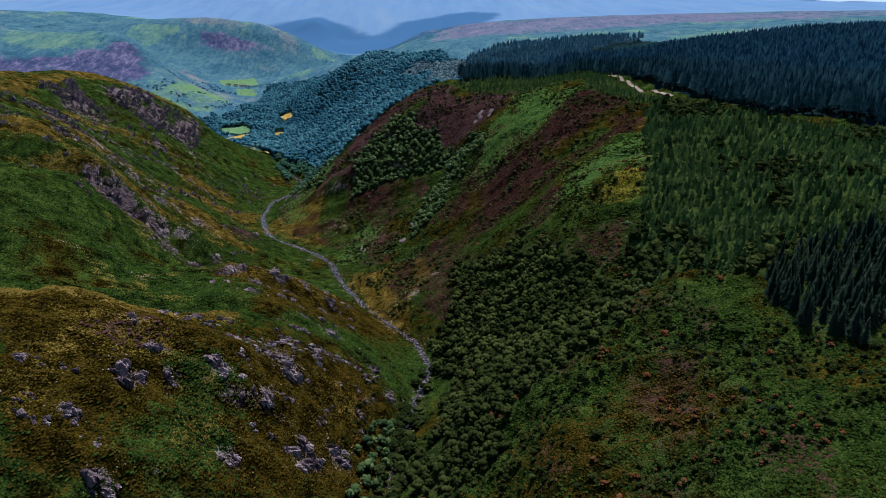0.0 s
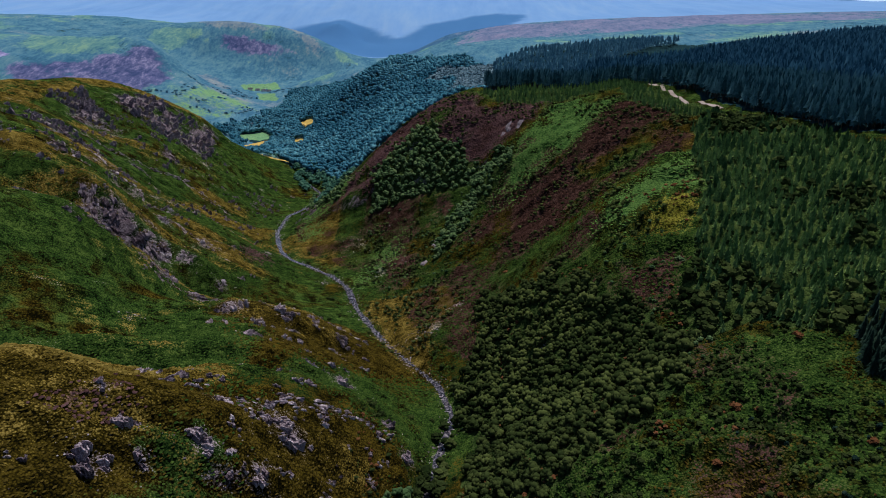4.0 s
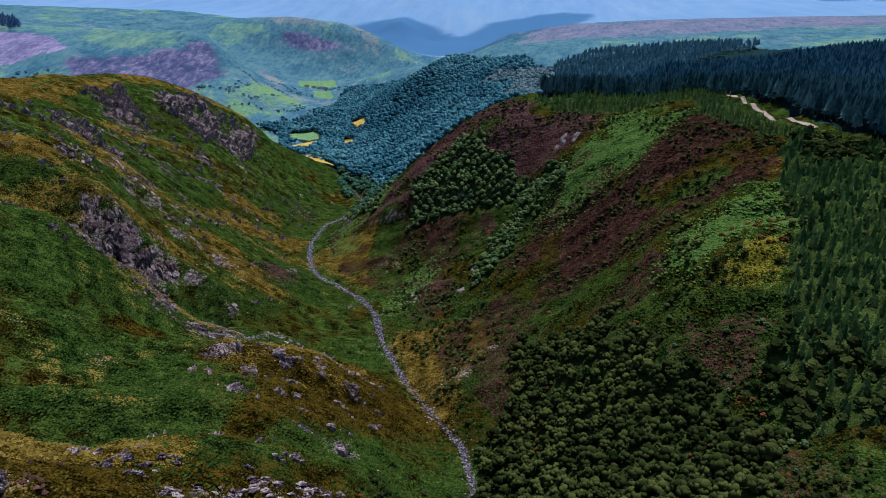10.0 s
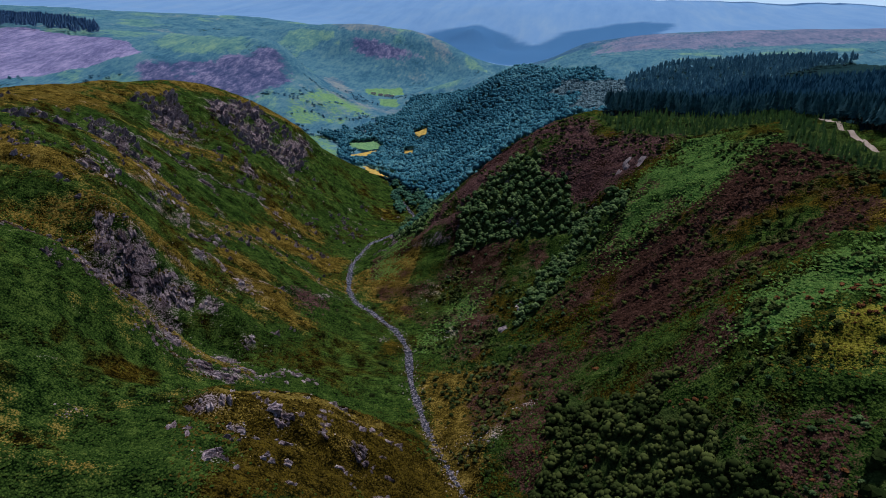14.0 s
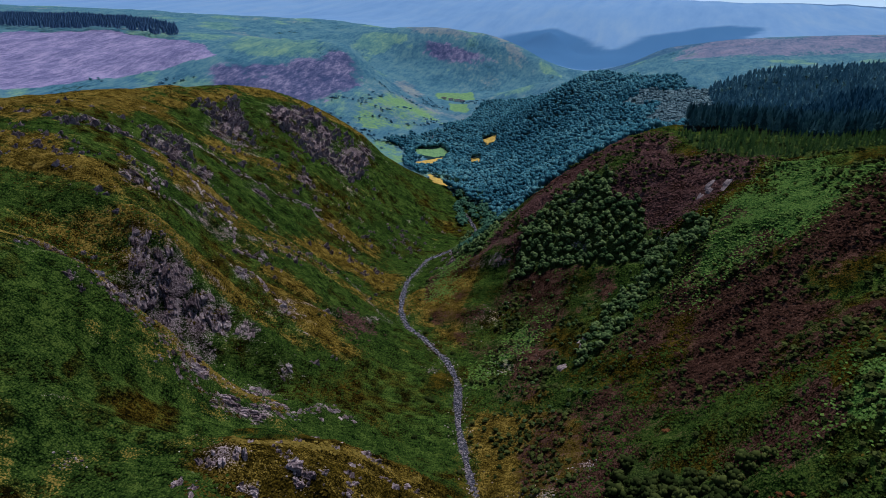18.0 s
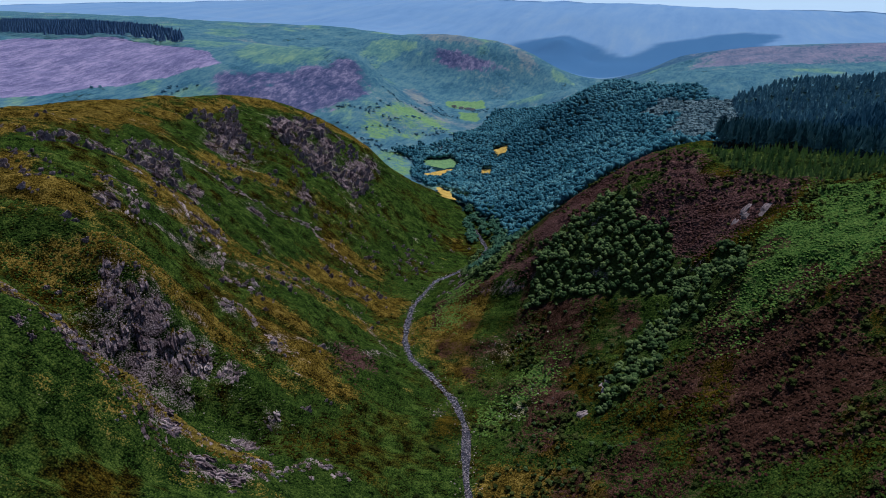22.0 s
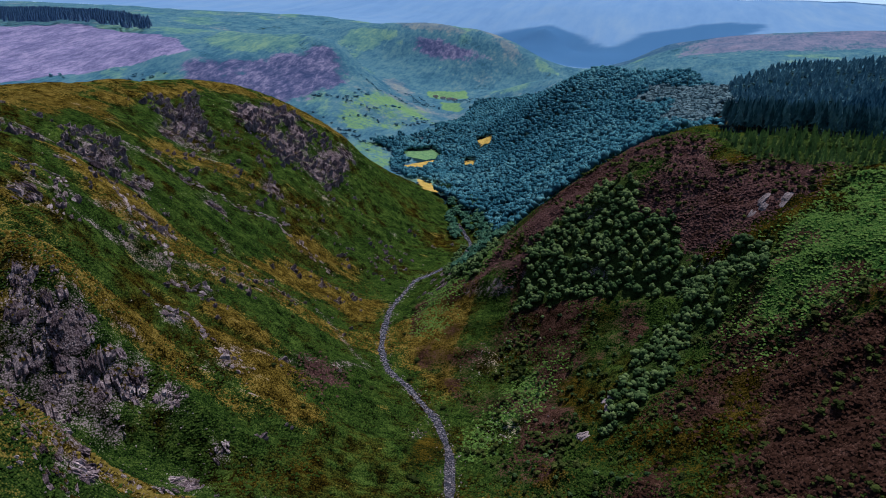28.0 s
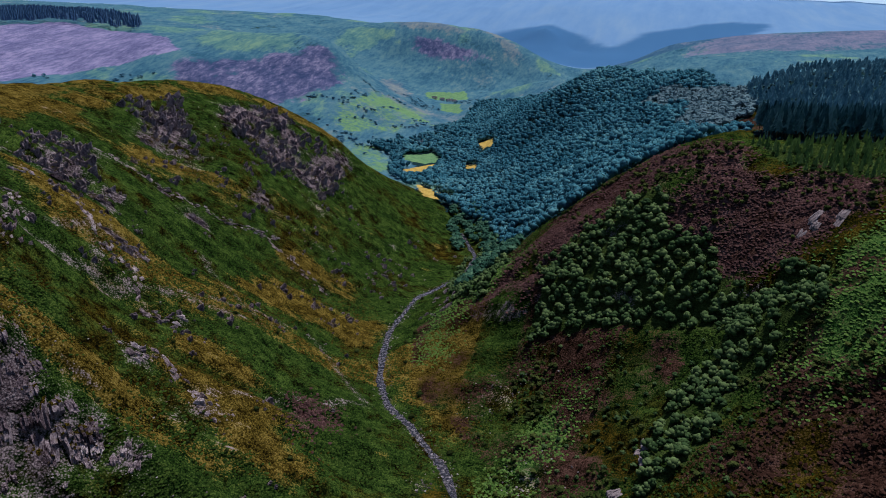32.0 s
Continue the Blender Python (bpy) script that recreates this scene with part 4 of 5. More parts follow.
SHARE["side"] = np.clip(0.5 + (gx - np.interp(gy, stream_line[:, 1], stream_line[:, 0])) / 40, 0, 1)
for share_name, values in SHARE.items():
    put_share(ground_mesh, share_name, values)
ground = tagged(new("ground", ground_mesh), "steep upland valley sides of grass, bracken and heather", "ground", kind="structure")
ridge_x, ridge_y = np.meshgrid(axis((-4700, -1900, 120, 24), (-1900, 1900, 24, 24), (1900, 4700, 24, 120)), np.linspace(GY[EDGE], 4850, 100))
creases = 1 - 2 * np.abs(fbm(ridge_x, ridge_y * 0.2, 420, 4, 21))
ridge_z = height(ridge_x, ridge_y) + np.clip((ridge_y - GY[EDGE]) / 500, 0, 1) * 16 * creases
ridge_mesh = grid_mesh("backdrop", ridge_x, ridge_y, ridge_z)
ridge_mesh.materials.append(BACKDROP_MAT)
RIDGE_WOODS = [[(-860, 3000), (-800, 3420), (-640, 3620), (-480, 3540), (-360, 3420), (-330, 2900), (-520, 2900)],
               [(-360, 2900), (-397, 3362), (-209, 3600), (-1, 3745), (142, 3860), (260, 3700), (220, 2900)]]
wander_x, wander_y = ridge_x + 60 * fbm(ridge_x, ridge_y, 200, 3, 97), ridge_y + 60 * fbm(ridge_x, ridge_y, 200, 3, 98)
wooded_ridge = 0.9 * (inside(wander_x, wander_y, RIDGE_WOODS[0]) | inside(wander_x, wander_y, RIDGE_WOODS[1]))
for _ in range(1):
    wooded_ridge[1:-1, 1:-1] = (wooded_ridge[1:-1, 1:-1] * 2 + wooded_ridge[:-2, 1:-1] + wooded_ridge[2:, 1:-1] + wooded_ridge[1:-1, :-2] + wooded_ridge[1:-1, 2:]) / 6
put_share(ridge_mesh, "wooded", wooded_ridge)
backdrop = tagged(new("backdrop", ridge_mesh), "far moorland ridges along the skyline, painted in haze blue", "hills", kind="structure")


# pale sky above the farthest ridge, all round the horizon
ring = np.linspace(-math.pi, math.pi, 97)
ringx, ringz = np.meshgrid(ring, [-300.0, 0.0, 300.0, 520.0])
haze_mesh = grid_mesh("backdrop", 4960 * np.sin(ringx), 330 + 4960 * np.cos(ringx) * 0.93, ringz)
haze, hn, hl, hb = start_material("horizon_sky", 1.0)
hb.inputs["Base Color"].default_value = (0.0, 0.0, 0.0, 1)
hb.inputs["Emission Color"].default_value, hb.inputs["Emission Strength"].default_value = (0.40, 0.60, 0.78, 1), 1.0
haze_mesh.materials.append(haze)
tagged(new("backdrop", haze_mesh), "pale blue sky low over the horizon", "sky", kind="structure")


def ribbon(name, line, width, lift, material, label, category, wander=0.0):
    """A strip laid along a line on the ground: stream or track."""
    pts = np.array([p[:2] for p in densify([(*p[:2], 0.0) for p in line], 3.0)])
    for _ in range(4):
        pts[1:-1] = 0.25 * pts[:-2] + 0.5 * pts[1:-1] + 0.25 * pts[2:]
    along = np.gradient(pts, axis=0)
    side = np.stack([-along[:, 1], along[:, 0]], 1) / np.linalg.norm(along, axis=1)[:, None]
    half = width / 2 * (1 + wander * fbm(pts[:, 0], pts[:, 1], 14, 3, 61))
    cols = np.linspace(-1, 1, 5)
    x = pts[:, :1] + side[:, :1] * half[:, None] * cols
    y = pts[:, 1:] + side[:, 1:] * half[:, None] * cols
    z = lift(x, y)
    mesh = grid_mesh(name, x, y, z)
    mesh.materials.append(material)
    return tagged(new(name, mesh), label, category, kind="structure")


water = ribbon("water", STREAM, 4.8, lambda x, y: stream_level(y) - 0.25 + 0.08 * fbm(x, y, 3, 2, 5), WATER_MAT,
               "shallow rocky stream running down the valley floor", "stream", 0.8)
TRACK = [(190, 815), (195, 801), (198, 763), (204, 731), (214, 695), (221, 672)]
track = ribbon("road", TRACK, 3.6, lambda x, y: ground_z(x, y) + 0.6, MAT["gravel"],
               "pale gravel forest track along the edge of the spruces", "track")

# ---- trees and plants ----
RNG = np.random.default_rng(7)
ICO = np.array([(0, 0, 1), *[(0.894 * math.cos(a * 1.2566), 0.894 * math.sin(a * 1.2566), 0.447) for a in range(5)],
                *[(0.894 * math.cos((a + 0.5) * 1.2566), 0.894 * math.sin((a + 0.5) * 1.2566), -0.447) for a in range(5)], (0, 0, -1)])
ICO_TRIS = np.array([(0, 1 + a, 1 + (a + 1) % 5) for a in range(5)] + [(1 + a, 6 + a, 1 + (a + 1) % 5) for a in range(5)]
                    + [(1 + (a + 1) % 5, 6 + a, 6 + (a + 1) % 5) for a in range(5)] + [(11, 6 + (a + 1) % 5, 6 + a) for a in range(5)])


def joined(pieces):
    """Vertices and triangles of several pieces as one."""
    co, tris, k = [], [], 0
    for c, t in pieces:
        co.append(c)
        tris.append(t + k)
        k += len(c)
    return np.concatenate(co), np.concatenate(tris)


def leaf_crown(rng, clumps, size, lobes=4):
    """A broadleaf crown one metre high: billows of leaf round a leading one, set about with loose clumps."""
    pieces = []
    for k in range(lobes):
        a = 2.4 * k + rng.uniform(-0.4, 0.4)
        c = np.array([0.25 * math.cos(a), 0.25 * math.sin(a), rng.uniform(0.36, 0.66)]) if k else np.array([0, 0, 0.64])
        r = rng.uniform(0.19, 0.27) if k else 0.31
        core = ICO * np.array([r, r, r * 1.05]) * rng.uniform(0.78, 1.18, (12, 1)) + c
        pieces.append((core, ICO_TRIS))
        for _ in range(clumps // lobes):
            d = rng.normal(size=3)
            d[2] = abs(d[2]) * 0.9 - 0.2
            d /= np.linalg.norm(d)
            p = c + d * r * rng.uniform(0.8, 1.08)
            u = np.cross(d, rng.normal(size=3))
            u /= np.linalg.norm(u)
            v = np.cross(d, u)
            s = size * rng.uniform(0.6, 1.3)
            tip = p + d * s * 0.7
            pieces.append((np.array([tip, p - u * s, p + (u * 0.5 + v * 0.87) * s, p + (u * 0.5 - v * 0.87) * s]), np.array([(0, 1, 2), (0, 2, 3), (0, 3, 1)])))
    return joined(pieces)


def spruce_crown(rng, tiers, spikes, width, bottom):
    """A conifer crown one metre high: tiers of drooping, uneven branches round a leader."""
    pieces = []
    for k in range(tiers):
        f = k / tiers
        z0 = bottom + (1 - bottom) * f * 0.93
        r = width * (1 - f) ** 0.85 * rng.uniform(0.9, 1.1) + 0.012
        top = np.array([[0, 0, min(1.0, z0 + (1 - bottom) / tiers * 1.9)]])
        turn = rng.uniform(0, 6.28)
        ring = []
        for j in range(spikes * 2):
            a = turn + j * math.pi / spikes
            q = r * (rng.uniform(0.75, 1.2) if j % 2 == 0 else rng.uniform(0.4, 0.6))
            ring.append((q * math.cos(a), q * math.sin(a), z0 - (0.05 if j % 2 == 0 else 0.0) * rng.uniform(0.5, 1.5)))
        n = spikes * 2
        pieces.append((np.concatenate([top, ring]), np.array([(0, 1 + j, 1 + (j + 1) % n) for j in range(n)])))
    return joined(pieces)


def tube(points, radii, sides=6):
    """A tapered trunk or limb through the points."""
    pts = [Vector(p) for p in points]
    co, tris = [], []
    for k, (p, r) in enumerate(zip(pts, radii)):
        d = (pts[min(k + 1, len(pts) - 1)] - pts[max(k - 1, 0)]).normalized()
        u = d.cross(Vector((0.31, 0.95, 0.11))).normalized()
        v = d.cross(u)
        co += [tuple(p + r * (u * math.cos(6.2832 * j / sides) + v * math.sin(6.2832 * j / sides))) for j in range(sides)]
        if k:
            for j in range(sides):
                a, b = (k - 1) * sides + j, (k - 1) * sides + (j + 1) % sides
                tris += [(a, b, b + sides), (a, b + sides, a + sides)]
    return np.array(co), np.array(tris)


def spread(outlines, gap, keep=1.0, wobble=6.0, seed=1):
    """Places at about that gap inside the named outlines."""
    rng = np.random.default_rng(seed)
    xs, ys = [], []
    for name in outlines:
        for outline in PLAN[name]:
            px, py = np.array(outline, float).T
            gxs = np.arange(px.min() - wobble, px.max() + wobble, gap)
            gys = np.arange(py.min() - wobble, py.max() + wobble, gap)
            u, v = np.meshgrid(gxs, gys)
            u = u.ravel() + rng.uniform(-0.45, 0.45, u.size) * gap
            v = v.ravel() + rng.uniform(-0.45, 0.45, v.size) * gap
            wx, wy = u + wobble * fbm(u, v, 22, 3, 41), v + wobble * fbm(u, v, 22, 3, 47)
            ok = inside(wx, wy, outline) & (rng.random(u.size) < keep) & (stream_distance(u, v) > 5)
            xs.append(u[ok])
            ys.append(v[ok])
    return np.concatenate(xs), np.concatenate(ys)


def stuff(name, templates, x, y, tall, wide, material, label, category, seed=3, sink=0.03, tints=None, smooth=False, turns=None):
    """Many plants as one object: each a turned, scaled copy of one of the templates."""
    rng = np.random.default_rng(seed)
    z = ground_z(x, y)
    pick = rng.integers(0, len(templates), x.size)
    turn = rng.uniform(0, 6.2832, x.size) if turns is None else turns
    tint = rng.uniform(0.15, 0.6, x.size) if tints is None else tints
    cos, tri, tin, k = [], [], [], 0
    for t, (co, tris) in enumerate(templates):
        w = np.flatnonzero(pick == t)
        if not w.size:
            continue
        c, s = np.cos(turn[w])[:, None], np.sin(turn[w])[:, None]
        px = (co[:, 0] * c - co[:, 1] * s) * wide[w, None] + x[w, None]
        py = (co[:, 0] * s + co[:, 1] * c) * wide[w, None] + y[w, None]
        pz = (co[:, 2] - sink) * tall[w, None] + z[w, None]
        cos.append(np.stack([px, py, pz], -1).reshape(-1, 3))
        tri.append((tris[None] + (np.arange(w.size) * len(co))[:, None, None]).reshape(-1, 3) + k)
        tin.append(np.repeat(tint[w], len(co)))
        k += w.size * len(co)
    mesh = mesh_from(name, np.concatenate(cos), np.concatenate(tri), smooth)
    put_share(mesh, "tint", np.concatenate(tin))
    mesh.materials.append(material)
    return tagged(new(name, mesh), label, category, kind="stuff")


def sized(n, low, high, seed):
    return np.random.default_rng(seed).uniform(low, high, n)


LEAFY = [leaf_crown(RNG, 24, 0.075, 6) for _ in range(5)]
LEAFY_TINY = [leaf_crown(RNG, 7, 0.16, 1) for _ in range(6)]
LEAFY_FAR = [leaf_crown(RNG, 9, 0.15, 3) for _ in range(4)]
SPRUCE = [spruce_crown(RNG, 9, 6, 0.15, 0.30) for _ in range(5)]
SPRUCE_FAR = [spruce_crown(RNG, 5, 4, 0.16, 0.45) for _ in range(5)]
SPRUCE_BACK = [spruce_crown(RNG, 3, 4, 0.16, 0.5) for _ in range(5)]
YOUNG = [spruce_crown(RNG, 7, 6, 0.24, 0.04) for _ in range(5)]

# the tall spruce plantation on the plateau
x, y = spread(["mature_wood"], 5.2, 0.93, 2.0, 11)
near = (x < 740) & (y < 1300)
x, y = x[near], y[near]
front = np.zeros(x.size, bool)
edge = np.array(densify([(20, 930, 0), (30, 905, 0), (81, 878, 0), (146, 850, 0), (200, 818, 0), (232, 672, 0), (270, 590, 0), (335, 522, 0), (420, 470, 0)], 10.0))[:, :2]
for ex, ey in edge:
    front |= np.hypot(x - ex, y - ey) < 28
# trees well behind the edge take the haze-tinted needles
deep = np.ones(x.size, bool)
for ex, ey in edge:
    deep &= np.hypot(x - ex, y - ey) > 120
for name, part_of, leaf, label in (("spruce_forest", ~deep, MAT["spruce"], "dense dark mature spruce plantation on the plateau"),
                                   ("back_forest", deep, MAT["hazed_back_spruce"], "spruces deeper in the plantation, tinted blue for haze")):
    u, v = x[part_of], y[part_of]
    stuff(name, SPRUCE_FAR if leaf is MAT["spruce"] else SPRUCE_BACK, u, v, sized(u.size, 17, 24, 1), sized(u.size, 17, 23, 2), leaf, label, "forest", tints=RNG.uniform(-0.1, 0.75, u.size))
x, y = x[front], y[front]
TRUNKS = [tube([(0, 0, 0), (0.01, 0, 0.5), (0, 0, 0.9)], [0.013, 0.009, 0.003], 3)]
stuff("edge_spruces", SPRUCE, x + 1.5, y - 1.5, sized(x.size, 18, 25, 1), sized(x.size, 20, 27, 2), MAT["spruce"], "tall spruces along the plantation edge", "forest")
stuff("spruce_stems", TRUNKS, x + 1.5, y - 1.5, sized(x.size, 18, 25, 1), sized(x.size, 20, 27, 2), MAT["bark"], "bare straight stems under the spruces", "trunks")
x, y = spread(["upper_wood"], 9.0, 0.9, 8.0, 12)
stuff("upper_forest", SPRUCE_FAR, x, y, sized(x.size, 14, 21, 3), sized(x.size, 24, 32, 4), MAT["hazed_back_spruce"], "spruce wood behind the plateau, tinted blue for haze", "forest")
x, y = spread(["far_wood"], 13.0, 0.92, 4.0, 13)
stuff("far_forest", SPRUCE_FAR, x, y, sized(x.size, 24, 30, 5), sized(x.size, 28, 38, 6), MAT["hazed_far_spruce"], "distant spruce block above the felled hillside", "forest")

# young conifers and birch on the replanted slope
x, y = spread(["young_band"], 4.2, 0.8, 4.0, 14)
clear = np.ones(x.size, bool)
for tx, ty, _ in densify([(*p, 0.0) for p in TRACK], 3.0):
    clear &= np.hypot(x - tx + 4, y - ty + 5) > 9
x, y = x[clear], y[clear]
stuff("young_spruces", YOUNG, x, y, sized(x.size, 4.0, 9.0, 7), sized(x.size, 6, 9, 8), MAT["young_spruce"], "low young spruces in front of the tall forest", "saplings")
x, y = spread(["plantation"], 4.2, 0.9, 9.0, 15)
birchy = fbm(x, y, 55, 3, 91) + RNG.uniform(-0.25, 0.25, x.size) > 0.22
stuff("plantation_spruces", YOUNG, x[~birchy], y[~birchy], sized((~birchy).sum(), 4, 8.5, 9), sized((~birchy).sum(), 7, 11, 10), MAT["young_spruce"],
      "bright green young spruces in a mixed plantation", "saplings", tints=RNG.uniform(0.1, 0.8, (~birchy).sum()))
stuff("plantation_birches", LEAFY_FAR, x[birchy], y[birchy], sized(birchy.sum(), 4.5, 8, 11), sized(birchy.sum(), 6, 9.5, 12), MAT["birch"],
      "dense birch regrowth among the young spruces", "trees")

# broadleaved wood down the valley
x, y = spread(["valley_wood", "valley_trees", "slope_wood"], 6.6, 0.92, 20.0, 16)
out = np.ones(x.size, bool)
for step in (0, 14, 28, 42):
    out &= ~covered(x - 0.2 * step, y + step, "field_far", "field_lime", "field_gold", "field_green", wobble=1.0)
out = out & ~covered(x, y, "grey_wood", wobble=10.0)
x, y = x[out], y[out]
# the blue of these crowns is painted haze
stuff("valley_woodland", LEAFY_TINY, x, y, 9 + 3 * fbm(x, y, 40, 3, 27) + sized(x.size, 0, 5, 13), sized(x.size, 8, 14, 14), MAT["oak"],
      "oak woodland filling the valley bottom, tinted blue for haze", "woodland", smooth=True,
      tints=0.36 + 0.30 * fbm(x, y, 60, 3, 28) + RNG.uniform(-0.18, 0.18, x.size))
x, y = spread(["grey_wood"], 6.0, 0.9, 10.0, 23)
stuff("grey_birch_wood", LEAFY_TINY, x, y, sized(x.size, 8, 12, 23), sized(x.size, 11, 15, 24), MAT["grey_birch"], "pale grey-green birches on the ridge", "trees")
x, y = spread(["copse"], 4.4, 0.8, 14.0, 18)
x0, y0 = spread(["copse"], 7.0, 0.3, 40.0, 24)
x, y = np.concatenate([x, x0]), np.concatenate([y, y0])
x2, y2 = spread(["gully_trees", "stream_trees"], 4.2, 0.6, 8.0, 19)
x, y = np.concatenate([x, x2]), np.concatenate([y, y2])
stuff("copse_birches", LEAFY, x, y, sized(x.size, 4, 8, 17), sized(x.size, 4.5, 8, 18), MAT["copse_leaf"], "dusky green birches on the heather hill", "trees",
      tints=RNG.uniform(0.2, 0.7, x.size), smooth=True)
x, y = spread(["open_scrub"], 6.5, 0.4, 14.0, 22)
stuff("heath_shrubs", LEAFY, x, y, sized(x.size, 1.4, 3.6, 17), sized(x.size, 1.8, 4.2, 18), MAT["copse_leaf"], "low birch shrubs scattered over the brown heath", "shrubs", smooth=True)

# low shrubs, birch seedlings and bushes through heather, bracken and gullies on the right-hand slopes
rng = np.random.default_rng(57)
x, y = rng.uniform(-140, 205, 16000), rng.uniform(470, 910, 16000)
ok = covered(x, y, "purple", "heather_spur", "bracken_gully", "light_bracken", "right_gold", "yellow", "meadow", "open_scrub", wobble=20.0) & (stream_distance(x, y) > 6)
ok &= (fbm(x, y, 26, 4, 58) + rng.uniform(-0.3, 0.3, x.size) > 0.16)
x, y = x[ok], y[ok]
s = 1.2 + 3.4 * rng.random(x.size) ** 2.2
stuff("hillside_shrubs", LEAFY_TINY, x, y, s, s * 1.35, MAT["birch"], "low birch and gorse shrubs dotted through the heather", "shrubs", 59, 0.2)
x, y = rng.uniform(-60, 200, 9000), rng.uniform(205, 420, 9000)
ok = ~covered(x, y, "scrub", "plantation", "dark_conifers") & (ground_z(x, y) > 155) & (fbm(x, y, 30, 4, 67) + rng.uniform(-0.3, 0.3, x.size) > 0.12)
x, y = x[ok], y[ok]
s = 0.9 + 2.6 * rng.random(x.size) ** 2.2
stuff("bracken_shrubs", LEAFY_TINY, x, y, s, s * 1.4, MAT["birch"], "low dark shrubs among the bracken", "shrubs", 60, 0.2)
x, y = rng.uniform(-60, 200, 3000), rng.uniform(205, 520, 3000)
ok = ~covered(x, y, "plantation", "dark_conifers") & (ground_z(x, y) > 150) & (fbm(x, y, 34, 4, 69) > 0.22)
x, y = x[ok], y[ok]
s = 0.9 + 2.0 * rng.random(x.size) ** 2
stuff("rusty_shrubs", LEAFY_FAR, x, y, s, s * 1.4, MAT["rusty"], "rust-brown dying shrubs on the steep slope", "shrubs", 70, 0.2)

x, y = spread(["mouth_trees"], 5.2, 0.8, 10.0, 77)
stuff("streamside_wood", LEAFY_FAR, x, y, sized(x.size, 6, 11, 78), sized(x.size, 8, 13, 79), MAT["valley_leaf"], "green alders and oaks crowding the stream at the valley mouth", "woodland")

# trees leaning over the near stretch of the stream
rng = np.random.default_rng(46)
bank_line = np.array([p[:2] for p in densify([p for p in STREAM if 200 <= p[1] <= 440], 1.8)])
bank_line = bank_line[(bank_line[:, 1] < 372) | (rng.random(len(bank_line)) < 0.3)]
x = bank_line[:, 0] + rng.choice([-1, 1, 1], len(bank_line)) * rng.uniform(2.2, 7.0, len(bank_line))
y = bank_line[:, 1] + rng.uniform(-1.5, 1.5, len(bank_line))
stuff("bankside_trees", LEAFY, x, y, sized(x.size, 4.5, 8.5, 47), sized(x.size, 6, 10, 48), MAT["birch"], "alders and birches leaning over the stream", "trees", tints=RNG.uniform(0.15, 0.55, x.size))

# single trees and hedgerows dotted over the far pastures
rng = np.random.default_rng(44)
x, y = rng.uniform(-1300, 0, 26000), rng.uniform(1250, 2700, 26000)
ok = (np.abs(fbm(x, y, 190, 3, 95)) < 0.03) | (fbm(x, y, 90, 4, 96) > 0.36)
ok &= (y < 2250) & (x < -150)
ok &= (y > 1400) | (x > -700)
ok &= ~covered(x, y, "tip_rock", "tip_green", wobble=20.0)
ok &= ~covered(x, y, "valley_wood", "valley_trees", "field_far", "field_lime", "field_gold", "clearcut", "far_wood", wobble=5.0)
ok &= (rng.random(x.size) < 0.5) & (base_height(x, y) < 190)
x, y = x[ok], y[ok]
stuff("far_trees", LEAFY_FAR, x, y, sized(x.size, 3, 6.5, 21), sized(x.size, 6, 11, 22), MAT["hazed_leaf"], "scattered trees and hedges on the far slopes", "trees")

# scrub on the shaded right-hand slope: the nearest trees stand as single trees, the rest as one wood
x, y = spread(["scrub"], 4.0, 0.9, 20.0, 20)
x0, y0 = spread(["scrub"], 7.5, 0.4, 46.0, 25)
keep = ~covered(x0, y0, "scrub", wobble=20.0)
x, y = np.concatenate([x, x0[keep]]), np.concatenate([y, y0[keep]])
order = np.argsort(np.hypot(x - 5, y - 300))
solo, rest = order[:240], order[240:]
stuff("slope_birches", LEAFY, x[rest], y[rest], sized(rest.size, 3.4, 8.0, 20) * sized(rest.size, 0.8, 1.25, 40), sized(rest.size, 3.4, 8.0, 20), MAT["birch"],
      "dense olive-green birch scrub on the steep slope", "trees", smooth=True, tints=0.28 + 0.35 * fbm(x[rest], y[rest], 30, 3, 29) + RNG.uniform(-0.25, 0.25, rest.size))
SOLO_TREES = [(float(x[i]), float(y[i])) for i in solo]


def part(name, co, tris, material, parent=None, label="", smooth=False):
    mesh = mesh_from(name, co, tris, smooth)
    mesh.materials.append(material)
    ob = new(name, mesh)
    ob.parent = parent
    if label:
        tagged(ob, label)
    return ob


def tree(name, crown, trunk, leaf, label, category, group):
    root = tagged(new(name), label, category, group)
    part("trunk", *trunk, MAT["bark"], root)
    c = part("crown", *crown, leaf, root, smooth=True)
    put_share(c.data, "tint", np.full(len(c.data.vertices), 0.35))
    return root


def broadleaf(leaf, label, group, rng):
    bend = rng.uniform(-0.06, 0.06, 4)
    stem = tube([(0, 0, -0.08), (bend[0], bend[1], 0.3), (bend[2], bend[3], 0.62)], [0.035, 0.024, 0.010])
    limbs = [tube([(bend[0], bend[1], 0.26 + 0.05 * k), (0.17 * math.cos(k * 2.2), 0.17 * math.sin(k * 2.2), 0.5),
                   (0.26 * math.cos(k * 2.2), 0.26 * math.sin(k * 2.2), 0.62)], [0.014, 0.009, 0.003], 4) for k in range(3)]
    return tree("birch_tree", leaf_crown(rng, 72, 0.075, 6), joined([stem, *limbs]), leaf, label, "tree", group)


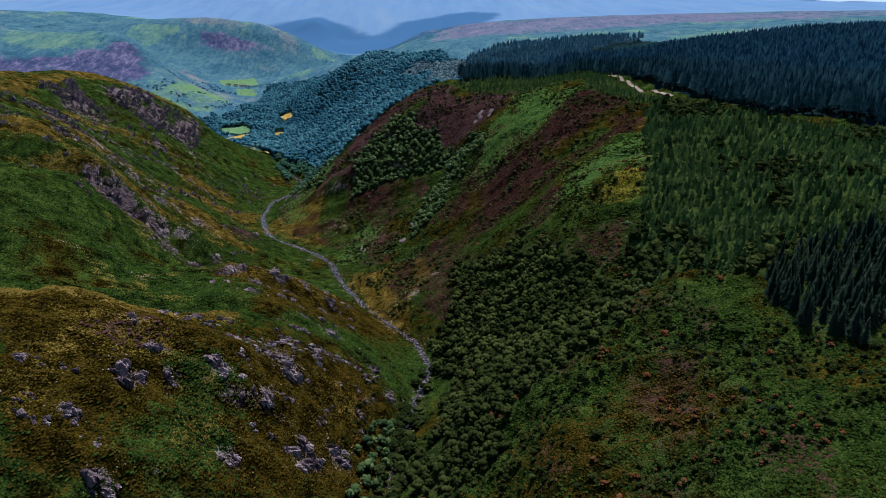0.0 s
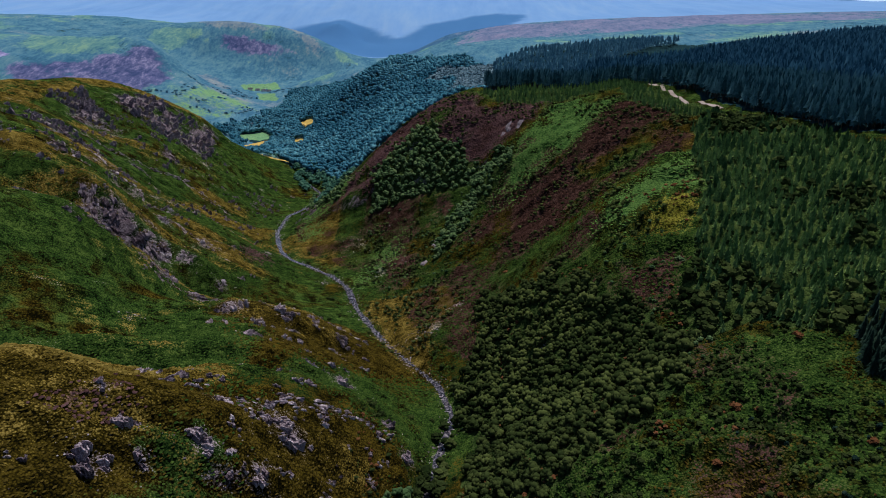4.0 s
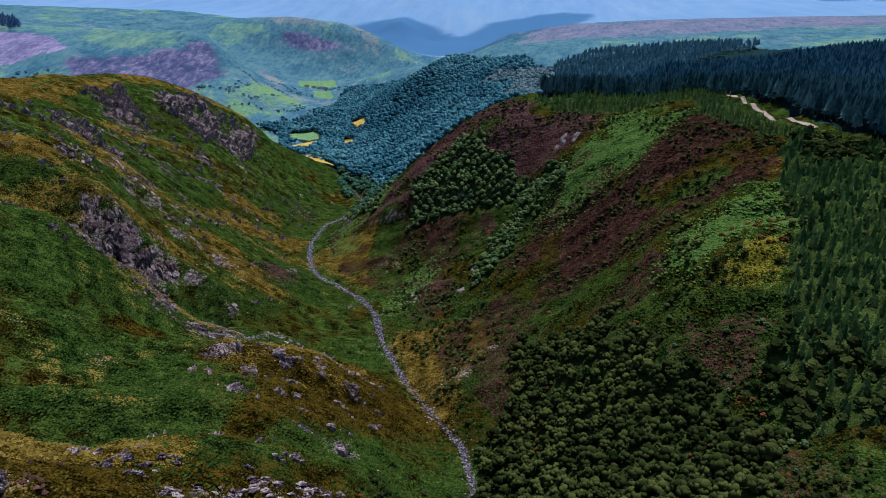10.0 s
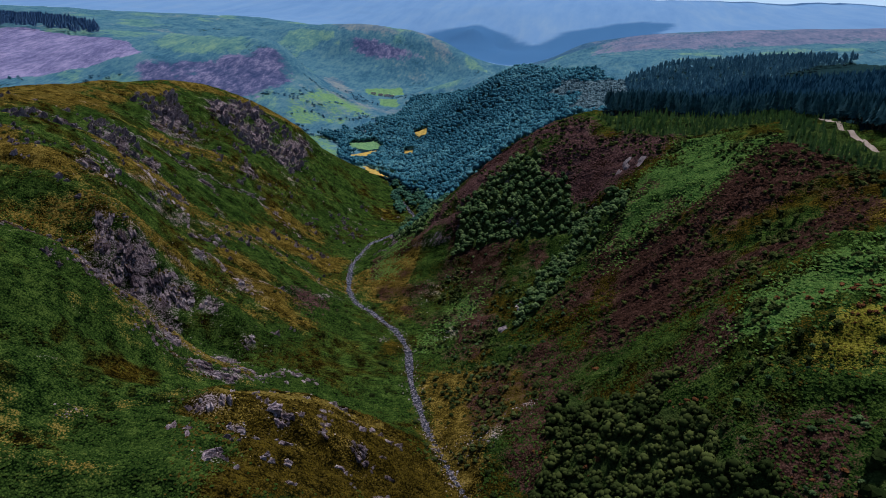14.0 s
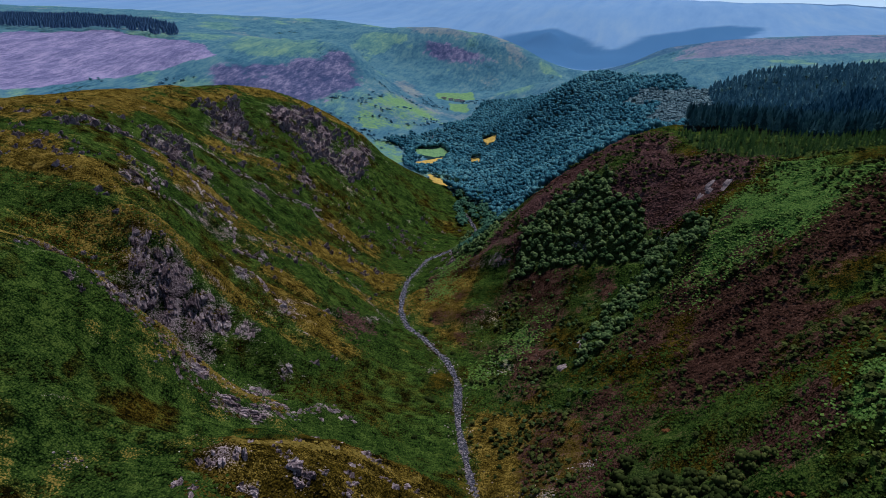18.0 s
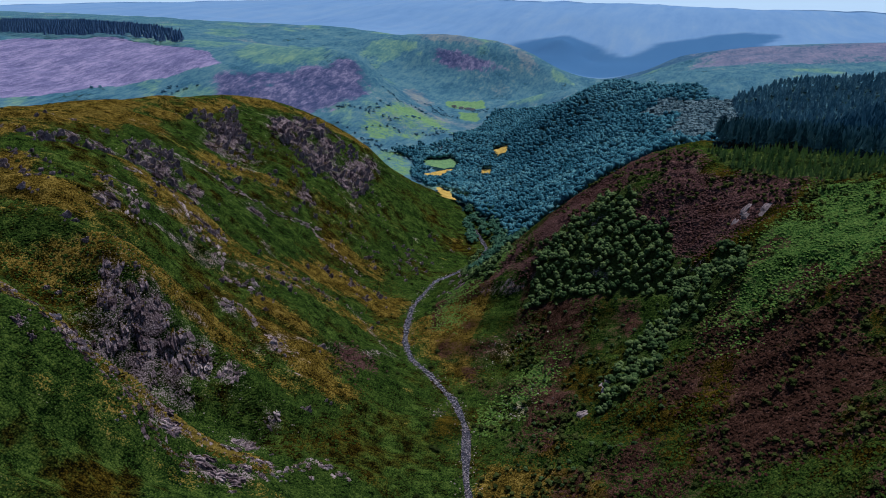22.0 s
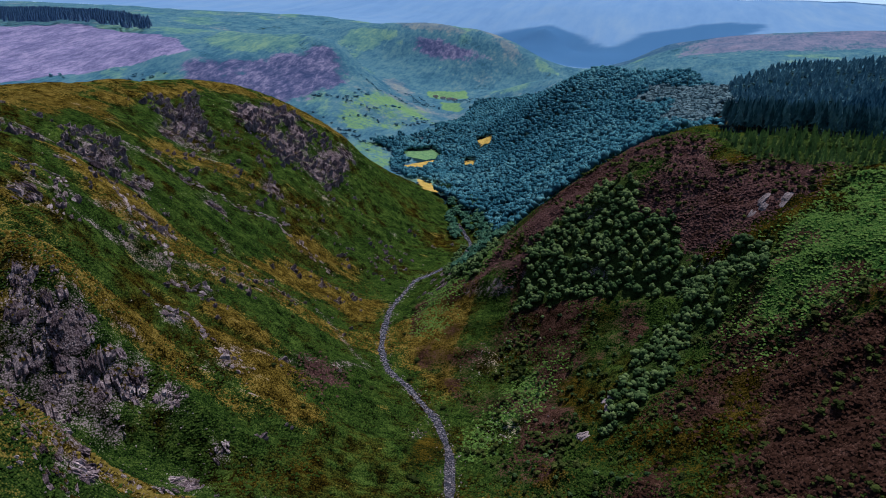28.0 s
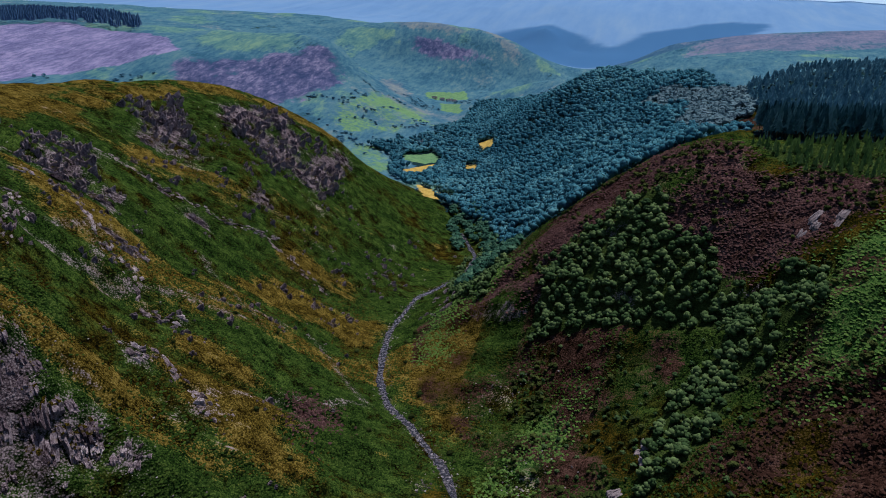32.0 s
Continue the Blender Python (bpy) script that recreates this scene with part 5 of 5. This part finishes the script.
def place(kinds, places, low, high, seed, squash=1.0):
    """The first kinds stand at the first places, copies of them at the rest."""
    rng = np.random.default_rng(seed)
    for k, (px, py) in enumerate(places):
        h = rng.uniform(low, high)
        m = Matrix.Translation((px, py, float(ground_z(px, py)) - 0.15)) @ Matrix.Rotation(rng.uniform(0, 6.28), 4, "Z")
        ob = kinds[k % len(kinds)]
        w = h * squash * rng.uniform(0.9, 1.15)
        if k < len(kinds):
            ob.matrix_basis = m @ Matrix.Diagonal((w, w, h, 1))
        else:
            c = copy_thing(ob, m)
            c.matrix_basis = m @ Matrix.Diagonal((w, w, h, 1))


birches = [broadleaf(MAT["birch"], "small birch with an uneven olive crown on the steep slope", "birch scrub", RNG) for _ in range(6)]
place(birches, SOLO_TREES, 3.2, 7.4, 31)

# dark spruces in a clump at the edge of the bracken
def spruce(leaf, label, group, rng, width=0.2, bottom=0.08):
    return tree("spruce_tree", spruce_crown(rng, 9, 9, width, bottom), tube([(0, 0, -0.04), (0, 0, 0.5), (0, 0, 0.93)], [0.018, 0.012, 0.003]),
                leaf, label, "conifer", group)


x, y = spread(["dark_conifers"], 5.2, 0.9, 3.0, 21)
spruces = [spruce(MAT["dark_spruce"], "tall dark spruce in a dense clump", "dark spruce clump", RNG) for _ in range(4)]
place(spruces, list(zip(x.tolist(), y.tolist()))[:260], 13, 19, 32)

# bushes dotted about the open slopes
def scatter_free(n, x0, x1, y0, y1, seed, ok):
    rng = np.random.default_rng(seed)
    x, y = rng.uniform(x0, x1, n * 12), rng.uniform(y0, y1, n * 12)
    keep = ok(x, y) & (stream_distance(x, y) > 5)
    return list(zip(x[keep][:n].tolist(), y[keep][:n].tolist()))


def bush(name, leaf, label, category, group, rng):
    co, tris = leaf_crown(rng, 60, 0.11, 4)
    co = co - np.array([0, 0, 0.28])
    root = tagged(part(name, co, tris, leaf), label, category, group)
    put_share(root.data, "tint", np.full(len(root.data.vertices), 0.3))
    return root


wooded = ("scrub", "plantation", "dark_conifers", "copse", "mature_wood", "young_band")
bushes = [bush("gorse_bush", MAT["birch"], "low dark green gorse bush in the bracken", "bush", "bushes on the open slope", RNG) for _ in range(4)]
place(bushes, scatter_free(170, -10, 200, 215, 700, 51, lambda x, y: ~covered(x, y, *wooded) & (ground_z(x, y) > 150)), 1.6, 4.2, 33, 1.3)
place([bush("hawthorn_bush", MAT["birch"], "rounded dark hawthorn beside the stream", "bush", "streamside bushes", RNG) for _ in range(3)],
      scatter_free(60, -260, 0, 300, 1000, 52, lambda x, y: stream_distance(x, y) < 32), 1.8, 4.0, 34, 1.2)
place([bush("hawthorn_bush", MAT["birch"], "small dark hawthorn among bracken on the hillside", "bush", "hillside bushes", RNG) for _ in range(3)],
      scatter_free(60, -430, -180, 560, 1120, 53, lambda x, y: stream_distance(x, y) > 30), 1.5, 3.5, 35, 1.2)
place([bush("rowan_bush", MAT["rusty"], "rust-brown rowan bush turning early", "bush", "rusty bushes", RNG) for _ in range(2)],
      [(147, 269), (20, 300), (60, 330), (40, 372), (150, 340), (95, 275), (30, 560), (110, 300)], 2.5, 5.5, 36, 1.2)
place([bush("young_spruce", MAT["dark_spruce"], "self-sown dark young spruce on open ground", "conifer", "scattered spruces", RNG) for _ in range(2)],
      scatter_free(50, 90, 200, 215, 560, 54, lambda x, y: covered(x, y, "yellow", "meadow") | ((y < 300) & (x > 100))), 1.8, 3.6, 37, 0.9)

# bracken, heather and tussocks as low clumps over the near slopes
def clump(rng, blades):
    """A low mound of fronds, half as high as wide."""
    a = np.linspace(0, 6.2832, blades, endpoint=False) + rng.uniform(-0.25, 0.25, blades)
    r = rng.uniform(0.6, 1.15, blades)
    co = np.concatenate([[(0, 0, 0.75)], np.stack([r * np.cos(a), r * np.sin(a), rng.uniform(-0.15, 0.25, blades)], 1)])
    return co, np.array([(0, 1 + k, 1 + (k + 1) % blades) for k in range(blades)])


CLUMPS = [clump(RNG, 5) for _ in range(6)]


BARE = [p for g in OUTCROPS.values() for p in g] + PALE_SLABS + SCREES


def carpet(name, n, seed, ok, low, high, material, label, category, tall=0.6):
    rng = np.random.default_rng(seed)
    x = rng.uniform(-520, 250, n)
    y = 130 + 870 * rng.random(n) ** 1.15
    keep = ok(x + rng.normal(size=n) * 5, y + rng.normal(size=n) * 5) & (stream_distance(x, y) > 4.5) & (spots(x, y, BARE, 0.55) < 0.35)
    x, y = x[keep], y[keep]
    s = rng.uniform(low, high, x.size)
    stuff(name, CLUMPS, x, y, s * rng.uniform(0.7, 1.3, x.size) * tall, s, material, label, category, seed, 0.0, rng.uniform(0.3, 0.5, x.size))


shady = ("scrub", "plantation", "dark_conifers", "copse", "mature_wood")
carpet("bracken", 220000, 61, lambda x, y: ~covered(x, y, "bracken_gully", "light_bracken", "gold_crest", "gold_slope", "purple", "heather_spur", "right_gold", *shady)
       & (fbm(x, y, 50, 4, 71) + 0.6 * covered(x, y, "near_bracken") + 0.5 * covered(x, y, "dark_bracken") - 0.6 * covered(x, y, "gold_spur", "yellow", "meadow") - 0.2 * ((x < -40) & (y < 560)) > -0.08),
       0.6, 1.2, MAT["bracken"], "waist-high green bracken covering the slopes", "bracken")
carpet("fern", 260000, 64, lambda x, y: covered(x, y, "bracken_gully", "light_bracken", wobble=16.0) & (fbm(x, y, 34, 4, 77) > -0.22), 0.7, 1.4, MAT["fern"],
       "bright green ferns in the damp gullies", "ferns")
carpet("heather", 420000, 62, lambda x, y: (covered(x, y, "purple", wobble=16.0) & ~covered(x, y, "copse") & (fbm(x, y, 34, 4, 77) > -0.20)) | (covered(x, y, "dark_heather", wobble=16.0) & (fbm(x, y, 14, 3, 92) > 0.08)),
       0.7, 1.5, MAT["heather"], "brown-purple heather on the drier slopes", "heather")
carpet("burnt_heather", 300000, 65, lambda x, y: covered(x, y, "heather_spur", wobble=16.0) & (fbm(x, y, 34, 4, 77) > -0.25), 0.7, 1.6, MAT["brown_heather"],
       "dark brown heather on the steep spur", "heather")
carpet("tussock_grass", 170000, 63, lambda x, y: ((x > 0) & (y < 420) & ~covered(x, y, *shady) & (fbm(x, y, 50, 4, 71) < -0.22)) | covered(x, y, "gold_spur", "gold_crest", "gold_slope", "yellow", "meadow", "right_gold"),
       0.5, 1.1, MAT["grass"], "tawny tussock grass on spurs and crests", "grass", 0.32)

# bleached grass along the windy crests of the spurs
rng = np.random.default_rng(66)
crest_x, crest_y = [], []
for name, width in (("spur_a_crest", 4.0), ("spur_a_brow", 3.0), ("spur_b_brow", 2.5), ("spur_c_crest", 2.5), ("hill_e_crest", 7.0)):
    line = np.array(densify(LAND[name], 1.0))[:, :2]
    near = np.repeat(line, 8, axis=0)
    near = near + rng.normal(size=near.shape) * width
    near = near[fbm(near[:, 0], near[:, 1], 12, 3, 68) > -0.15]
    crest_x.append(near[:, 0])
    crest_y.append(near[:, 1])
crest_x, crest_y = np.concatenate(crest_x), np.concatenate(crest_y)
s = rng.uniform(0.6, 1.2, crest_x.size)
stuff("crest_grass", CLUMPS, crest_x, crest_y, s * 0.3, s * 1.3, MAT["pale_grass"], "bleached golden grass along the crests of the spurs", "grass", 68, 0.0, rng.uniform(0.2, 0.5, crest_x.size))

# ---- rocks: outcrops, slabs, scree and the stream's boulders ----
ROCK_RNG = np.random.default_rng(23)


def fin_shape(rng):
    """A rib of cleft rock one metre long, lying down the slope: upright slabs side by side, broken crests, blunt lower ends, rooted in the ground."""
    nx, slabs = 8, 4
    rows, at = [], np.linspace(-0.5, 0.5, slabs + 1) + rng.uniform(-0.06, 0.06, slabs + 1)
    heights = []
    for k in range(slabs):
        tall = (0.45 + 0.75 * rng.random()) * (1 - 0.5 * abs(2 * (k + 0.5) / slabs - 1))
        reach = rng.uniform(-0.5, -0.2), rng.uniform(0.25, 0.55)
        line = np.linspace(-0.5, 0.5, nx)
        body = np.clip((line - reach[0]) * 3.0, 0, 1) * np.clip((reach[1] - line) * 7, 0, 1)
        step = np.round(body * (0.6 + 0.5 * rng.random(nx)) * 6) / 6 * tall
        for edge in (at[k] + 0.012, at[k + 1] - 0.012):
            rows.append(np.full(nx, edge) + rng.uniform(-0.025, 0.025, nx))
            heights.append(step + rng.uniform(-0.05, 0.05, nx) - 0.12)
        rows.append(np.full(nx, at[k + 1]))
        heights.append(np.full(nx, -0.18))
    rows, heights = [np.full(nx, at[0] - 0.03), *rows], [np.full(nx, -0.5), *heights]
    y, z = np.array(rows).T, np.array(heights).T
    ny = y.shape[1]
    x = np.linspace(-0.5, 0.5, nx)[:, None] + rng.uniform(-0.05, 0.05, (nx, ny))
    z[(0, -1), :] = -0.45
    z[:, (0, -1)] = -0.5
    i = (np.arange(nx - 1)[:, None] * ny + np.arange(ny - 1)).ravel()
    tris = np.concatenate([np.stack([i, i + ny, i + ny + 1], 1), np.stack([i, i + ny + 1, i + 1], 1)])
    return np.stack([x, y, z], -1).reshape(-1, 3), tris


def fin_mesh(rng):
    mesh = mesh_from("rock", *fin_shape(rng))
    mesh.materials.append(MAT["rock"])
    return mesh


BLOCKS = [fin_mesh(ROCK_RNG) for _ in range(12)]
HILL_BLOCKS = [b.copy() for b in BLOCKS]
for block in HILL_BLOCKS:
    block.materials.clear()
    block.materials.append(MAT["hill_rock"])
PALE = [b.copy() for b in BLOCKS[:4]]
for block in PALE:
    block.materials.clear()
    block.materials.append(MAT["pale_rock"])


def outcrop(px, py, w, h, blocks, label, count, flat=False, longest=12.0, rise=1.0):
    """A knot of ribs and blocks that run down the hill side by side, on one base."""
    root = tagged(new("rock_outcrop"), label, "rock outcrop", "rock outcrops")
    root.location = (px, py, float(ground_z(px, py)))
    rng = ROCK_RNG
    ex, ey = float(ground_z(px + 6, py) - ground_z(px - 6, py)) / 12, float(ground_z(px, py + 6) - ground_z(px, py - 6)) / 12
    fall = math.atan2(-ey, -ex) + rng.uniform(-0.25, 0.25)
    dip = math.atan(math.hypot(ex, ey))
    for k in range(count):
        a, r = rng.uniform(0, 6.28), math.sqrt(rng.random())
        across, down = 0.5 * w * r * math.cos(a), 0.5 * h * r * math.sin(a) * math.cos(dip) * 1.15
        dx = down * math.cos(fall) - across * math.sin(fall)
        dy = down * math.sin(fall) + across * math.cos(fall)
        z = float(ground_z(px + dx, py + dy)) - root.location.z
        ob = new("rock", blocks[int(rng.integers(0, len(blocks)))])
        ob.parent = root
        if flat:
            size = (h * rng.uniform(0.5, 0.85), w * rng.uniform(0.35, 0.6), min(w, h) * 0.16)
            lean = Matrix.Rotation(fall + rng.uniform(-0.2, 0.2), 4, "Z") @ Matrix.Rotation(dip, 4, "Y")
        else:
            s = min(max(2.2, min(w, h, 26) * rng.uniform(0.2, 0.9)), longest * rng.uniform(0.5, 1.3))
            size = (s, s * rng.uniform(0.28, 0.6), rise * max(0.9, s * rng.uniform(0.16, 0.36)))
            lean = (Matrix.Rotation(fall + rng.uniform(-0.35, 0.35), 4, "Z") @ Matrix.Rotation(dip * rng.uniform(0.85, 1.1), 4, "Y")
                    @ Matrix.Rotation(rng.uniform(-0.3, 0.3), 4, "X"))
        ob.matrix_basis = Matrix.Translation((dx, dy, z)) @ lean @ Matrix.Diagonal((*size, 1))
    return root


LABELS = {
    "near_spur": "grey-purple rock outcrop breaking through tawny grass", "knob": "pale grey rocky knot on the grassy spur",
    "hill": "craggy purple-grey rock face high on the hillside", "crag": "big dark split crag above the gully",
    "rib": "broken rib of grey rock in the bracken",
}
for where, places in OUTCROPS.items():
    for px, py, w, h in places:
        outcrop(px, py, w, h, HILL_BLOCKS if where in ("hill", "crag") else BLOCKS, LABELS[where], 8 if where == "crag" else int(min(18, 5 + w * h / 26)), longest=12.0 if where == "crag" else 10.0, rise={"near_spur": 2.5, "knob": 2.2, "rib": 1.5, "crag": 1.0}.get(where, 0.9))


# many small ribs of rock that break the turf of the spurs and the hillside
def small_outcrops(n, x0, x1, y0, y1, seed, label, ok):
    rng = np.random.default_rng(seed)
    x, y = rng.uniform(x0, x1, n * 14), rng.uniform(y0, y1, n * 14)
    keep = ok(x, y) & (stream_distance(x, y) > 16)
    for px, py in list(zip(x[keep].tolist(), y[keep].tolist()))[:n]:
        w = rng.uniform(2.5, 7.0)
        outcrop(px, py, w, w * rng.uniform(1.0, 1.8), BLOCKS, label, int(rng.integers(3, 7)), longest=6.0, rise=2.0)


small_outcrops(75, -215, -40, 205, 375, 95, "small upright rib of purple-grey rock in tawny turf", lambda x, y: (fbm(x, y, 40, 3, 96) > -0.05) & (x > -190 + 0.35 * (y - 215)))
small_outcrops(45, -165, -50, 395, 520, 96, "small weathered rock rib on the grassy knoll", lambda x, y: covered(x, y, "gold_spur") | (fbm(x, y, 30, 3, 97) > 0.15))
small_outcrops(30, -300, -160, 480, 580, 98, "split rock rib beside the gully", lambda x, y: ribs(x, y) > 0.5)


def rock_rib(line, width, per):
    """Low broken rock along a line down the hill."""
    pts = densify([(*p, 0.0) for p in line], 4.0)
    root = tagged(new("rock_rib"), "long low rib of pale broken rock down the slope", "rock rib", "rock ribs")
    root.location = (pts[0][0], pts[0][1], float(ground_z(*pts[0][:2])))
    for (ax, ay, _), (bx, by, _) in zip(pts, pts[1:]):
        for _ in range(per):
            px, py = 0.5 * (ax + bx) + ROCK_RNG.normal() * width, 0.5 * (ay + by) + ROCK_RNG.normal() * width
            drop = float(ground_z(ax, ay) - ground_z(bx, by))
            s = ROCK_RNG.uniform(2.2, 6.0)
            blocks = HILL_BLOCKS if per > 3 else BLOCKS
            ob = new("rock", blocks[int(ROCK_RNG.integers(0, len(blocks)))])
            ob.parent = root
            lean = (Matrix.Rotation(math.atan2(by - ay, bx - ax) + ROCK_RNG.uniform(-0.4, 0.4), 4, "Z")
                    @ Matrix.Rotation(math.atan2(drop, math.hypot(bx - ax, by - ay)), 4, "Y"))
            spot = (px - root.location.x, py - root.location.y, float(ground_z(px, py)) - root.location.z)
            ob.matrix_basis = Matrix.Translation(spot) @ lean @ Matrix.Diagonal((s, s * ROCK_RNG.uniform(0.3, 0.6), max(0.7, s * ROCK_RNG.uniform(0.12, 0.3)), 1))


for rib_line in RIBS:
    rock_rib(rib_line, *((4.5, 6) if rib_line is RIBS[0] else (2.4, 3)))


# broken rock of the hillside cliffs, and ribs of it scattered below them
def tilted(shape, dip, rise):
    co, tris = shape
    c, k = math.cos(dip), math.sin(dip)
    x, z = co[:, 0], co[:, 2] * rise
    return np.stack([c * x + k * z, co[:, 1] * 0.6, c * z - k * x], 1), tris


LEANING = [tilted(fin_shape(ROCK_RNG), radians(ROCK_RNG.uniform(20, 42)), ROCK_RNG.uniform(0.6, 1.1)) for _ in range(10)]
rng = np.random.default_rng(97)
x, y = spread(["rock_face"], 5.5, 0.75, 10.0, 26)
keep = fbm(x, y, 17, 3, 98) > -0.22
x, y = x[keep], y[keep]
s = 3.0 + 7.0 * rng.random(x.size) ** 1.6
stuff("cliff_rocks", LEANING, x, y, s, s, MAT["hill_rock"], "dark broken crags high on the hillside", "rocks", 99, 0.0, turns=0.43 + rng.normal(size=x.size) * 0.35)
x, y = rng.uniform(-500, -190, 5500), rng.uniform(540, 1080, 5500)
keep = (ribs(x, y) > 0.62) & (fbm(x, y, 60, 3, 98) > 0.0) & (stream_distance(x, y) > 20) & (fbm(x, y, 9, 2, 95) > 0.1)
x, y = x[keep], y[keep]
s = 1.6 + 4.4 * rng.random(x.size) ** 2
stuff("hillside_rocks", LEANING, x, y, s, s, MAT["rock"], "small broken ribs of rock through the bracken", "rocks", 100, 0.0, turns=0.43 + rng.normal(size=x.size) * 0.4)
for px, py, w, h in PALE_SLABS:
    outcrop(px, py, w, h, PALE, "smooth pale bare rock slabs in the heather", 3, True)

STONES = [(ICO * np.array([0.5, 0.42, 0.3]) * np.random.default_rng(90 + k).uniform(0.75, 1.25, (12, 1)), ICO_TRIS) for k in range(4)]


def stones_near(places, per, grow, low, high, seed, name, label):
    rng = np.random.default_rng(seed)
    x, y = [], []
    for px, py, w, h in places:
        k = int(per * (w + h))
        r = rng.normal(size=(k, 2)) * np.array([w, max(w, h)]) * grow
        x.append(px + r[:, 0])
        y.append(py + r[:, 1])
    x, y = np.concatenate(x), np.concatenate(y)
    s = low + (high - low) * rng.random(x.size) ** 3
    stuff(name, STONES, x, y, s, s, MAT["stone"], label, "stones", seed, 0.0)


stones_near([p for g in OUTCROPS.values() for p in g], 2.2, 0.6, 0.3, 1.5, 71, "loose_stones", "pale stones fallen below the outcrops")
stones_near(SCREES, 6, 0.5, 0.35, 1.7, 72, "scree", "pale scree and bare stones on the slope")

# boulders along the stream: the larger ones stand singly, the shingle is one heap
rng = np.random.default_rng(81)
line = np.array([p[:2] for p in densify([(p[0], p[1], 0.0) for p in STREAM if 300 <= p[1] <= 1100], 1.0)])
BOULDERS = [part("boulder", *STONES[k], MAT["stone"]) for k in range(4)]
for k in range(190):
    c = line[int(rng.integers(0, len(line)))] + rng.normal(size=2) * 3.0
    s = rng.uniform(0.8, 2.2)
    m = Matrix.Translation((c[0], c[1], max(float(ground_z(*c)), float(stream_level(c[1])) - 0.3) + 0.05 * s)) @ Matrix.Rotation(rng.uniform(0, 6.28), 4, "Z")
    ob = BOULDERS[k] if k < 4 else copy_thing(BOULDERS[k % 4], m)
    ob.matrix_basis = m @ Matrix.Diagonal((s, s * rng.uniform(0.7, 1.2), s * rng.uniform(0.7, 1.1), 1))
    tagged(ob, "pale rounded boulder in the stream bed", "boulder", "stream boulders")
c = line[rng.integers(0, len(line), 1700)] + rng.normal(size=(1700, 2)) * 3.6
s = rng.uniform(0.3, 1.3, 1700)
stuff("shingle", STONES, c[:, 0], c[:, 1], s, s, MAT["stone"], "pale shingle along the stream's edges", "stones", 82, -0.1)


# ---- cottages far down the valley ----
def box(x0, x1, y0, y1, z0, z1):
    co = np.array([(a, b, c) for c in (z0, z1) for b in (y0, y1) for a in (x0, x1)], float)
    quads = [(0, 2, 3, 1), (4, 5, 7, 6), (0, 1, 5, 4), (2, 6, 7, 3), (0, 4, 6, 2), (1, 3, 7, 5)]
    return co, np.array([t for a, b, c, d in quads for t in ((a, b, c), (a, c, d))])


def cottage(px, py, turn):
    root = tagged(new("cottage"), "small white cottage with a slate roof by the fields", "house", "valley cottages")
    root.matrix_basis = pose(px, py, float(ground_z(px, py)) - 0.4, 0, 0, turn)
    part("wall", *box(-7, 7, -3.5, 3.5, 0, 5), MAT["render"], root)
    roof = np.array([(-7.5, -4, 4.8), (7.5, -4, 4.8), (7.5, 4, 4.8), (-7.5, 4, 4.8), (-7.5, 0, 8), (7.5, 0, 8)], float)
    r = part("roof", roof, np.array([(0, 1, 5), (0, 5, 4), (2, 3, 4), (2, 4, 5), (0, 4, 3), (1, 2, 5), (0, 3, 2), (0, 2, 1)]), MAT["slate"], root)
    part("chimney", *box(5.2, 6.2, -0.5, 0.5, 7.0, 9.2), MAT["render"], r)
    for wx in (-4.5, 0.0, 4.5):
        for wz in (1.0, 3.2):
            if wx or wz > 2:
                part("window", *box(wx - 0.6, wx + 0.6, -3.56, -3.46, wz, wz + 1.2), MAT["glass"], root)
    part("door", *box(-0.5, 0.5, -3.56, -3.46, 0.2, 2.3), MAT["slate"], root)


for px, py, turn in ((-662, 2234, 15), (-640, 2226, 40), (-685, 2236, -10), (-620, 2215, 5), (-505, 1640, 30)):
    cottage(px, py, turn)
